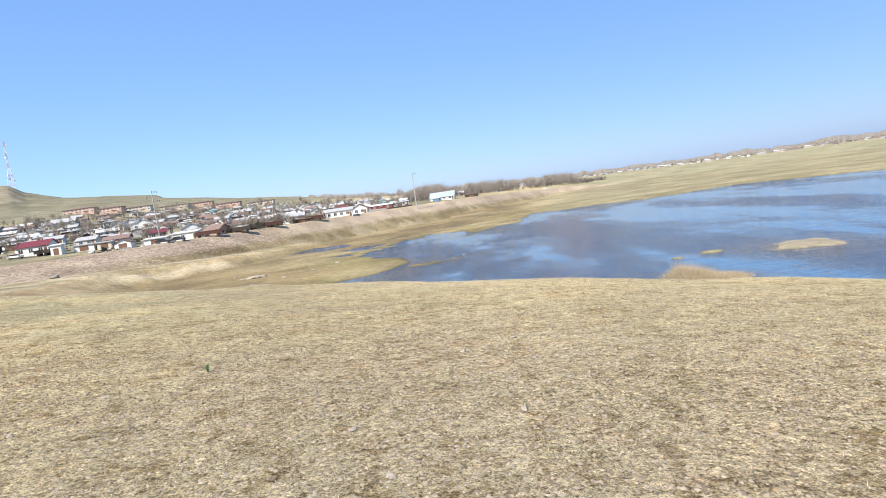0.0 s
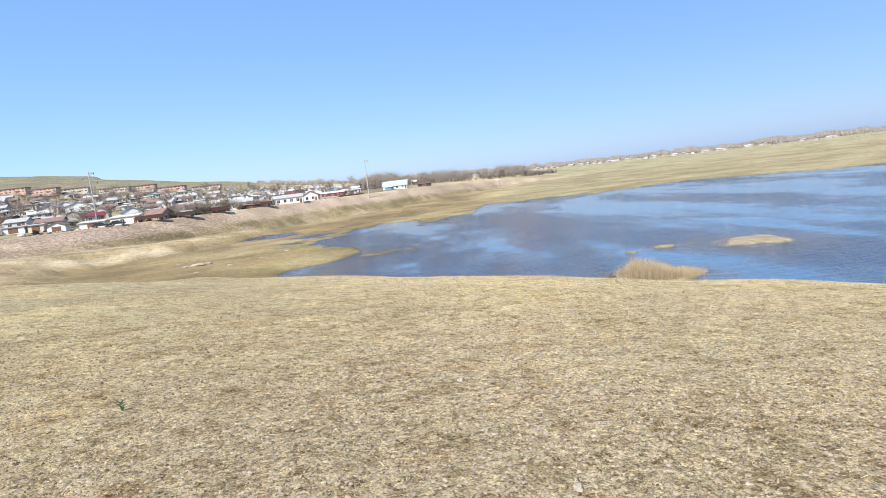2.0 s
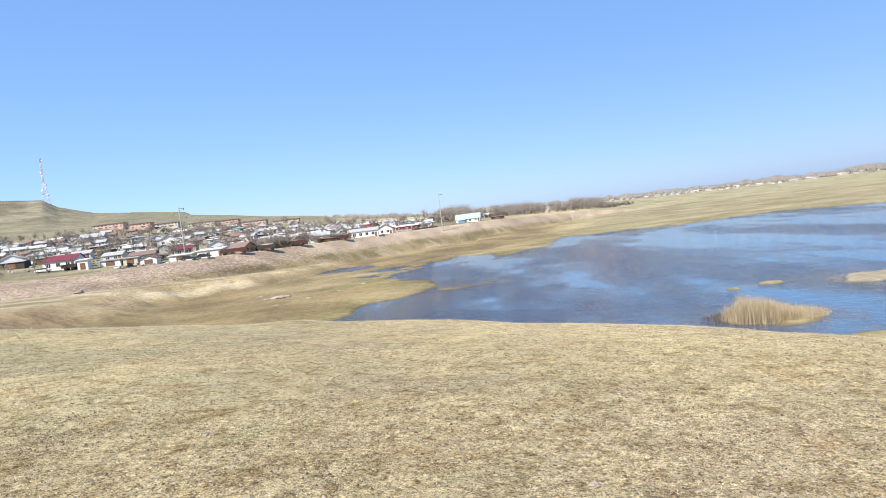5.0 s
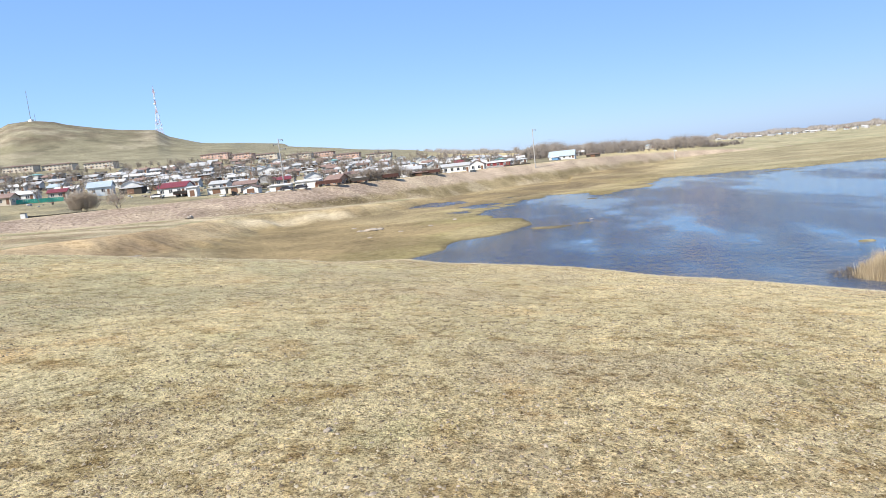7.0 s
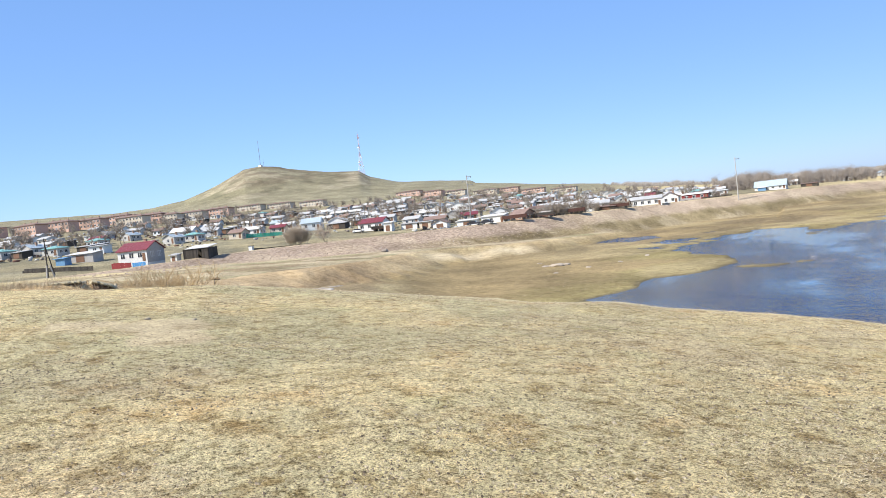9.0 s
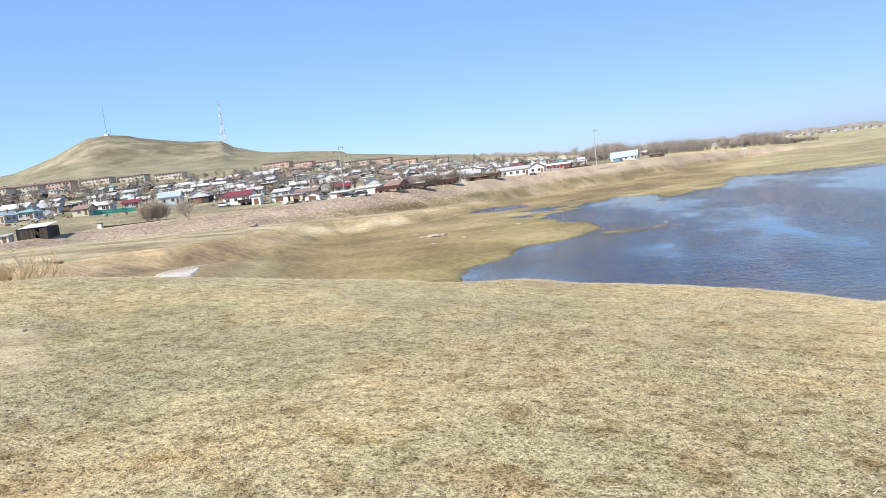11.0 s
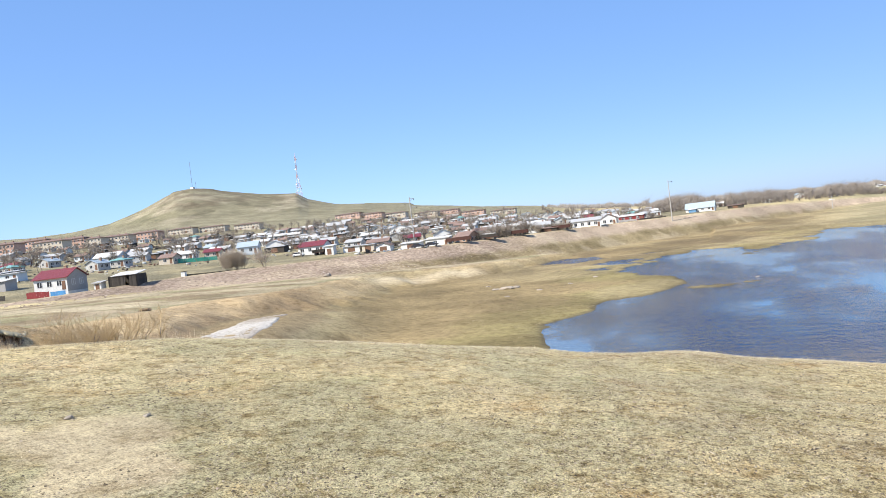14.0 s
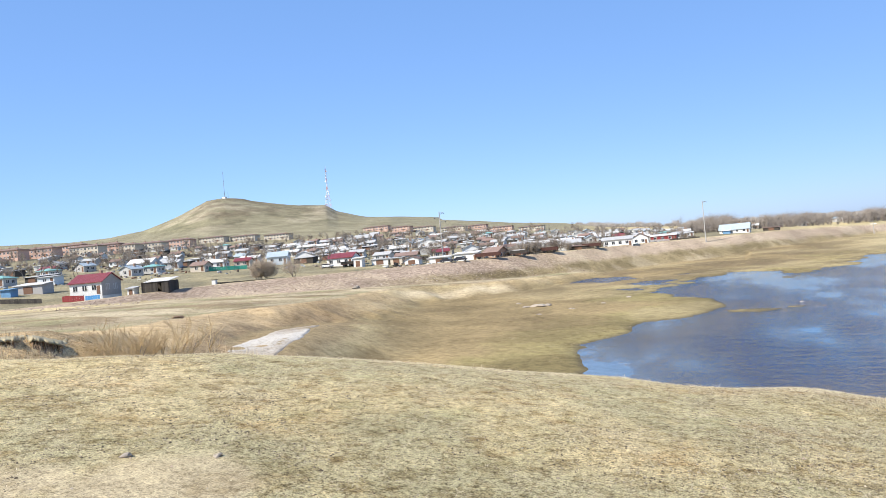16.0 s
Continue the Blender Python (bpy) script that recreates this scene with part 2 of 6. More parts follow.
ISLETS = [(37.6, 65.3, 4.2, 4.6, 0.30), (29.6, 69.6, 1.7, 1.1, 0.22), (25.2, 68.5, 1.5, 0.9, 0.22), (-3.6, 101.5, 3.6, 2.6, 0.13), (1.5, 104.0, 1.6, 1.2, 0.10), (49, 199, 9, 3.5, 0.16),
          (62, 206, 8, 2.5, 0.16), (5, 158, 5, 5, 0.12), (21.8, 52.5, 4.2, 3.4, 0.25)]
CREST_AT = ([-60, -30, -20, -12, -9, -5, -1, 3.4, 8, 13, 18.5, 25, 29, 34.5, 39.6, 44, 49, 56, 61, 75],
            [600, 520, 480, 430, 385, 340, 305, 278, 252, 226, 205, 190, 183, 178, 176, 172, 164, 150, 142, 130])
CREST_Z = ([-24, -16, -12, -9, -5, 0, 45, 58, 70], [-7.5, -4.5, -2.3, -1.0, -0.1, 0.0, 0.3, -0.5, -0.8])
RISE_Z = ([-60, -30, -20, -12, -6, -2, 3, 8, 14.6, 20, 31, 45, 60, 75], [-7.6, -6.9, -5.6, -2.0, 1.0, 2.5, 5, 9, 14.5, 18.5, 25, 27, 26, 25])
RIDGE_Z = ([-60, -30, -20, -12, -6, 3, 9.6, 13, 18, 23.5, 29, 45, 60, 80], [-6, 0, 2, 5, 9, 16, 27, 42, 53, 67, 80, 72, 78, 74])
HILL_Z = ([28, 31.5, 34, 35, 37.5, 40, 42.4, 43.8, 45.2, 46.2, 48.1, 50.4, 53, 56], [0, 6, 17, 27, 30, 36, 42, 45, 44, 37, 23, 10, 4, 0])


def bearing(x, y):
    return np.degrees(np.arctan2(-(x - VIEW[0]), y - VIEW[1])), np.hypot(x - VIEW[0], y - VIEW[1])


def land(x, y, zones=False):
    """Height of the ground, for arrays; with zones also its colour, stoniness and grit."""
    x, y = np.asarray(x, float), np.asarray(y, float)
    az, d = bearing(x, y)
    az = np.where(az > 110, 110, np.where(az < -110, -110, az))
    # the near bank
    nx, ny = np.clip(x, -19, 12), np.clip(y, -6, 24)
    bank = -0.0851 * nx + 0.0065 * ny + 0.00093 * nx * nx + 0.00011 * nx * ny - 0.00291 * ny * ny
    bank = bank + 0.035 * rough_noise(x, y, 3.0, 3, 3)
    bank = bank + (0.12 * smooth(-6, 18, az) * smooth(60, 44, az) + 0.03 * smooth(40, 56, az)) * smooth(5, 11, d) * (np.abs(az) < 85)
    lip = np.exp(-((az + 5.0) / 4.5) ** 2) * smooth(8.6, 10.6, d) * smooth(16, 13.5, d)       # pale hump on the rim
    bank = bank + 0.13 * lip - 0.13 * smooth(2, 7, x) * smooth(6, 12, y) + 0.08 * np.exp(-((x + 3.5) / 2.6) ** 2 - ((y - 21) / 3.2) ** 2) + 0.055 * smooth(-5, -8, x) * smooth(14, 18, y) - 0.05 * np.exp(-((x - 1) / 2.2) ** 2 - ((y - 21) / 3.0) ** 2)
    past = outside(x, y, BANK) + 0.5 * rough_noise(x, y, 4.0, 5, 3) - 0.2
    bank = bank - 0.46 * (np.sqrt(past ** 2 + 1.4) + past) / 2
    # wet flats and the gully that runs into them
    flat = WATER + 0.28 + 0.07 * rough_noise(x, y, 14, 9, 4)
    reach = smooth(30, 60, d)
    gully = np.interp(d, [16, 45, 70, 78, 95, 120, 150, 200], [9.1, 4.4, 4.1, 3.5, 2.0, 1.0, 0.5, 0.15]) * (smooth(-9.0, 2.0, az - np.interp(d, [45, 80, 110], [41, 34, 30])) * reach + smooth(54, 61, az) * (1 - reach)) * smooth(-0.5, 1.5, past) + 0.10 * rough_noise(x, y, 5, 11, 4) * smooth(22, 36, az)
    shore = outside(x, y, LAKE) + 1.6 * rough_noise(x, y, 9, 21, 4) + 4.5 * smooth(118, 150, y) * rough_noise(x * 0.55, y * 1.5, 9, 23, 4)
    pool = outside(x, y, POOL) + 1.5 * rough_noise(x, y, 8, 27, 3)
    flat = flat + gully - 1.1 * smooth(1.0, -6, shore) - 0.5 * smooth(0.8, -3, pool)
    wet = smooth(125, 150, y) * smooth(16, 10, shore) * smooth(0.5, 2.5, shore) * smooth(0.12, 0.4, rough_noise(x * 0.4, y * 1.7, 8, 29, 4))
    flat = flat - 0.36 * wet * (az < 22)                           # shallow puddles along the far shore
    for ix, iy, rx, ry, up in ISLETS:
        r = ((x - ix) / rx) ** 2 + ((y - iy) / ry) ** 2 + 0.35 * rough_noise(x, y, 2.5, 31, 3)
        flat = flat + (up + 0.75) * np.exp(-np.clip(r, 0, 30) ** 2 * 0.9)
    # terrace left of the flats
    ter = -1.0 - 0.035 * np.clip(y - 35, 0, 180) + 0.03 * np.clip(-x - 70, 0, 100) + 0.15 * rough_noise(x, y, 12, 41, 4) * smooth(15, 40, d) + 2.0 * smooth(64, 17, d) + 0.2 * smooth(30, 18, d)
    over = outside(x, y, TERRACE) + 2.2 * rough_noise(x, y, 13, 43, 4) * smooth(18, 70, d) + (0.1 + 0.3 * smooth(34, 20, d)) * rough_noise(x, y, 2.0, 44, 3)
    ter = ter - (0.42 + 0.45 * smooth(58, 26, d) * smooth(16, 26, d)) * (np.sqrt(over ** 2 + 0.1 + 4 * smooth(15, 70, d)) + over) / 2
    # embankment and the rising land behind it
    rc = np.interp(az, *CREST_AT)
    zc = np.interp(az, *CREST_Z)
    back_d = d - rc
    lift = np.interp(az, *RISE_Z)
    ridge = np.interp(az, *RIDGE_Z)
    k1 = np.clip((back_d - 14) / np.maximum(490 - rc - 14, 60), 0, 1)
    k2 = np.clip((d - np.maximum(490, rc + 74)) / 800, 0, 1)
    up_land = zc - 0.5 * smooth(2, 9, back_d) + (lift - zc + 0.5) * k1 + (ridge - lift) * np.sin(k2 * np.pi / 2) - 12 * smooth(1400, 4000, d)
    dam = np.where(back_d > 0, up_land, zc + (0.36 - 0.155 * smooth(16, 34, az)) * back_d + 0.015 * rough_noise(x, y, 4.0, 51, 2) * smooth(0, -4, back_d))
    # open plain on the far side of the lake
    plain = WATER + 0.4 + (ridge - WATER - 0.4) * np.clip((d - 190) / 1100, 0, 1) ** 1.25 + 0.1 * rough_noise(x, y, 30, 61, 3)
    dam = np.where(back_d > 0, dam + (plain - dam) * smooth(-11, -24, az), dam)
    flat = np.where((az < -2) & (shore > 0), np.maximum(flat, plain * smooth(0, 12, shore) + flat * (1 - smooth(0, 12, shore))), flat)
    # the hill with its masts
    top = np.interp(az, *HILL_Z)
    spread = np.where(d < 800, 150.0, 260.0)
    hill = top * np.exp(-((d - 800) / spread) ** 2) * (1 + 0.045 * rough_noise(x, y, 60, 71, 5))
    butte = 14 * smooth(3.2, 2.0, np.abs(az - 26.8)) * np.exp(-((d - 1250) / 120) ** 2)
    far = dam + hill + butte + np.where(d > 450, 1.2 * rough_noise(x, y, 90, 81, 4), 0)
    z = soft_max(np.where(back_d > -60, far, -60), ter, 0.5)
    z = soft_max(z, flat, 0.25)
    z = soft_max(z, np.where(outside(x, y, BANK) < 120, bank, -60), 0.25)
    if not zones:
        return z
    col = np.empty(x.shape + (3,))
    col[:] = (0.465, 0.386, 0.22)                                    # dry steppe

    def lay(colour, weight):
        w = np.clip(weight, 0, 1)[..., None]
        col[:] = col * (1 - w) + np.array(colour) * w
    patch, patch2 = rough_noise(x, y, 24, 91, 4), rough_noise(x, y, 6, 93, 4)
    lay((0.37, 0.32, 0.21), np.clip(1.15 - 0.12 * np.hypot(x - 0.5, y - 3.0), 0, 1) * (past < 2))   # stony start of the walk
    on_flat = smooth(1.6, 0.2, z - flat) * (outside(x, y, BANK) > 3) * smooth(3.0, 1.2, gully) * (1 - 0.75 * smooth(-5, -13, az))
    lay((0.36, 0.32, 0.20), smooth(-8, -16, az) * (past > 20))           # plain across the lake
    lay((0.30, 0.285, 0.17), smooth(-8, -16, az) * (past > 20) * smooth(-0.1, 0.6, patch) * 0.7)
    lay((0.22, 0.18, 0.105), smooth(-8, -16, az) * (past > 20) * smooth(0.1, 0.7, rough_noise(x, y, 11, 94, 4)) * 0.4)
    lay((0.35, 0.295, 0.19), (over < 0) * (back_d < -16) * (past > 1))                     # terrace
    lay((0.27, 0.25, 0.135), (over < 0) * (back_d < -16) * smooth(-0.2, 0.5, patch2) * 0.75 * (past > 1))
    lay((0.25, 0.185, 0.115), (over < 0) * (back_d < -16) * smooth(0.0, 0.6, rough_noise(x, y, 9, 98, 4)) * 0.75 * (past > 1))
    lay((0.45, 0.38, 0.265), (over < 0) * (back_d < -16) * smooth(0.15, 0.5, rough_noise(x, y * 1.7, 14, 92, 4)) * 0.7 * (past > 1))
    lay((0.29, 0.24, 0.145), (past > 20) * (back_d < 0) * smooth(0.0, 2.5, over) * smooth(0.3, 1.2, z - flat) * smooth(38, 30, az) * 0.85)   # duller foot of the terrace
    slope = (over > -1.5) & (over < 22) & (z - flat > 0.4) & (past > 1.2) & (back_d < -14)
    sandy = 0.25 + 0.75 * smooth(27, 37, az)
    lay((0.475, 0.35, 0.20), slope * 0.9 * sandy)
    lay((0.30, 0.215, 0.12), slope * smooth(0.0, 0.6, patch2) * 0.35)
    lay((0.51, 0.385, 0.23), slope * smooth(0.1, 0.7, patch) * 0.7 * sandy)                                     # bare sandy slopes
    lay((0.275, 0.21, 0.112), on_flat * (back_d < 0))                         # wet flats
    lay((0.255, 0.212, 0.10), on_flat * smooth(16, 3, shore + 5 * patch2) * (back_d < 0))
    lay((0.14, 0.105, 0.055), on_flat * smooth(-0.05, 0.6, rough_noise(x, y, 9, 96, 4)) * 0.4 * (back_d < 0))
    lay((0.32, 0.262, 0.15), on_flat * smooth(0.15, 0.6, patch) * 0.6 * (back_d < 0))
    lay((0.165, 0.125, 0.075), on_flat * (back_d < 0) * smooth(135, 165, d) * smooth(-0.1, 0.4, rough_noise(x, y * 0.6, 13, 125, 4)) * 0.6)   # muddy far end
    damp = np.hypot(x + 49.5 + 0.46 * (y - 60), (y - 60) * 0.22) + 1.2 * patch2
    lay((0.21, 0.145, 0.085), smooth(9, 5, damp) * (z < -3) * (past > 3) * 0.65)          # damp soil round the snow
    lay((0.10, 0.085, 0.06), smooth(0.16, 0.03, z - WATER) * 0.7)             # soaked rim
    islet = np.hypot((x - 37.6) / 4.6, (y - 65.3) / 5.0)
    lay((0.35, 0.305, 0.225), smooth(1.2, 0.8, islet) * smooth(0.02, 0.1, z - WATER))   # pale trampled islet
    face = smooth(1.5, -1.0, back_d) * smooth(0.5, -0.2, ter - dam) * smooth(0.5, -0.2, flat - dam) * (past > 20)
    lay((0.36, 0.285, 0.225), face * smooth(8, 18, az))                       # pinkish rubble
    lay((0.41, 0.325, 0.245), face * smooth(20, 8, az))                       # sandy bank
    lay((0.255, 0.205, 0.115), face * 0.95 * smooth(-10, -14, back_d + 2.0 * patch2) * smooth(34, 22, az))
    lay((0.17, 0.135, 0.075), face * 0.8 * smooth(-10, -14, back_d) * smooth(0.0, 0.5, rough_noise(x, y, 8, 113, 4)) * smooth(34, 22, az))
    lay((0.46, 0.39, 0.28), face * smooth(0.1, 0.5, rough_noise(x, y, 6.0, 95, 2)) * 0.35)
    track = np.exp(-((d - rc + 24 + 2.0 * np.sin(az * 0.5)) / 2.2) ** 2) * smooth(12, 30, az)
    lay((0.44, 0.37, 0.25), track * 0.9)
    strip = np.exp(-((d - 147 - 1.5 * (27 - az) + 1.5 * patch2) / 2.6) ** 2) * smooth(17, 20, az) * smooth(31, 27, az)
    lay((0.50, 0.42, 0.29), strip * 0.9)                                        # pale dry strip
    town = smooth(2, 14, back_d) * smooth(520, 470, d) * smooth(-8, 0, az)
    lay((0.205, 0.185, 0.125), town * (0.88 + 0.25 * patch2))
    lay((0.238, 0.217, 0.145), smooth(450, 510, d) * smooth(5, 15, az))         # hillside pasture
    lay((0.15, 0.13, 0.08), smooth(6, 16, hill) * smooth(-0.15, 0.35, rough_noise(x, y, 34, 111, 5)) * 0.3)
    lay((0.13, 0.11, 0.085), smooth(26, 36, hill) * smooth(0.0, 0.3, patch2) * 0.35)
    lay((0.37, 0.32, 0.25), smooth(4, 10, hill) * smooth(0.3, 0.7, rough_noise(x, y, 45, 97, 5)) * 0.25)
    lay((0.20, 0.20, 0.115), smooth(5, 14, hill) * smooth(43, 50, az) * 0.4)      # greener flank
    lay((0.15, 0.115, 0.08), smooth(18, 24, hill) * smooth(0.05, 0.3, rough_noise(x, y, 14, 123, 5)) * 0.5)
    crag = smooth(45.0, 46.2, az) * smooth(50.5, 48.5, az) + 0.8 * smooth(36.4, 35.6, az) * smooth(33.4, 34.2, az)
    lay((0.42, 0.36, 0.27), crag * smooth(8, 14, hill) * smooth(-0.3, 0.35, rough_noise(x, y, 22, 119, 4)) * 0.4)      # pale crumbling ends
    lay((0.12, 0.105, 0.07), smooth(4, 12, hill) * smooth(0.25, 0.5, rough_noise(x, y, 11, 117, 4)) * 0.4)
    lay((0.335, 0.31, 0.19), (past < 0) * smooth(11, 4, np.hypot(x + 11.5, y - 14)) * smooth(-0.35, 0.4, rough_noise(x, y, 2.6, 121, 4)) * 0.75)   # thin greyish-green growth
    worn = np.zeros(x.shape)
    for sx, sy, r in ((-11.4, 13.0, 1.15), (-10.5, 12.4, 0.75), (-12.3, 12.4, 0.9)):                # worn bare soil
        worn = np.maximum(worn, smooth(1.08, 0.86, np.hypot((x - sx) / r, (y - sy) / r) + 0.35 * patch2))
    lay((0.37, 0.308, 0.2), worn)
    lay((0.42, 0.36, 0.22), (past < 0) * smooth(0.05, 0.6, rough_noise(x, y, 5, 99, 4)) * 0.35)
    lay((0.38, 0.31, 0.21), (past < 0) * smooth(0.35, 0.8, rough_noise(x, y, 2.2, 103, 4)) * 0.35)
    lay((0.27, 0.22, 0.15), (past < 0) * smooth(0.62, 0.85, rough_noise(x, y, 1.3, 107, 3)) * 0.3)
    lay((0.50, 0.43, 0.275), smooth(0.45, 0.85, lip + 0.2 * patch2) * 0.8 * smooth(9.6, 10.4, d))
    col *= (1 - 0.15 * smooth(2, 6, past))[..., None]
    near = smooth(90, 25, np.hypot(x + 4, y - 6)) * smooth(60, 20, d) * (1 - 0.75 * worn)
    flaky = near * np.clip(0.95 - 0.09 * np.hypot(x - 0.5, y - 3.0) + 0.35 * rough_noise(x, y, 2.4, 7, 4), 0.12, 1) * (past < 2)
    return z, col, near, face * smooth(6, 18, az), flaky


def ground_at(x, y):
    return float(land(np.array([x]), np.array([y]))[0])


def build_ground():
    cx, cy = -4.0, 6.0
    radii = np.concatenate([np.geomspace(0.4, 30, 130, False), np.geomspace(30, 460, 400, False), np.geomspace(460, 600, 14, False), np.geomspace(600, 960, 110, False), np.geomspace(960, 4700, 56)])
    angles = np.radians(np.concatenate([np.arange(-62, 78, 0.2), np.arange(78, 298, 4.0)]))
    a, r = np.meshgrid(angles, radii)
    x, y = cx - r * np.sin(a), cy + r * np.cos(a)
    z, col, near, grit, flaky = land(x.ravel(), y.ravel(), True)
    nr, na = a.shape
    i = np.arange(nr * na).reshape(nr, na)
    j = np.roll(i, -1, 1)
    quads = np.stack([i[:-1], i[1:], j[1:], j[:-1]], -1).reshape(-1, 4)
    me = bpy.data.meshes.new("ground")
    nv = nr * na
    me.vertices.add(nv + 1)
    pts = np.zeros((nv + 1, 3))
    pts[:nv] = np.stack([x.ravel(), y.ravel(), z], -1)
    pts[nv] = (cx, cy, ground_at(cx, cy))
    me.vertices.foreach_set("co", pts.ravel())
    fan = np.stack([np.full(na, nv), i[0], j[0]], -1)
    loops = np.concatenate([quads.ravel(), fan.ravel()])
    starts = np.concatenate([np.arange(len(quads)) * 4, len(quads) * 4 + np.arange(na) * 3])
    me.loops.add(len(loops))
    me.loops.foreach_set("vertex_index", loops)
    me.polygons.add(len(starts))
    me.polygons.foreach_set("loop_start", starts)
    me.update(calc_edges=True)
    me.polygons.foreach_set("use_smooth", np.ones(len(starts), bool))
    ca = me.attributes.new("zone", "FLOAT_COLOR", "POINT")
    full = np.ones((nv + 1, 4))
    full[:nv, :3] = col
    full[nv, :3] = col[0]
    ca.data.foreach_set("color", full.ravel())
    for nm, val in (("stony", near), ("grit", grit), ("flaky", flaky)):
        at_ = me.attributes.new(nm, "FLOAT", "POINT")
        at_.data.foreach_set("value", np.append(val, val[0]))
    me.materials.append(MAT["ground"])
    ob = new("ground", me)
    return tagged(ob, "dry steppe ground with stony bank, wet flats and embankment", "ground", kind="structure")


ground = build_ground()


def build_water():
    x, y = np.meshgrid(np.arange(-70, 424, 3.0), np.arange(-20, 262, 2.0))
    ny, nx = x.shape
    flat_x, flat_y = x.ravel(), y.ravel()
    me = bpy.data.meshes.new("water")
    me.vertices.add(nx * ny)
    me.vertices.foreach_set("co", np.stack([flat_x, flat_y, np.full(nx * ny, WATER)], -1).ravel())
    i = np.arange(nx * ny).reshape(ny, nx)
    quads = np.stack([i[:-1, :-1], i[:-1, 1:], i[1:, 1:], i[1:, :-1]], -1).reshape(-1, 4)
    me.loops.add(quads.size)
    me.loops.foreach_set("vertex_index", quads.ravel())
    me.polygons.add(len(quads))
    me.polygons.foreach_set("loop_start", np.arange(len(quads)) * 4)
    me.update(calc_edges=True)
    shore = outside(flat_x, flat_y, LAKE) + 3.5 * rough_noise(flat_x, flat_y, 11, 25, 3)
    mud = smooth(-20, -1, shore) * smooth(40, 10, flat_x) * smooth(120, 95, flat_y)
    for ix, iy, rx, ry, up in ISLETS:
        mud = np.maximum(mud, 0.8 * smooth(2.6, 1.0, np.hypot((flat_x - ix) / rx, (flat_y - iy) / ry)))
    at_ = me.attributes.new("shallow", "FLOAT", "POINT")
    at_.data.foreach_set("value", mud)
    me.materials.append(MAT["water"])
    return tagged(new("water", me), "rippled blue lake water with wind streaks and muddy shallows", "lake", kind="structure")


water = build_water()

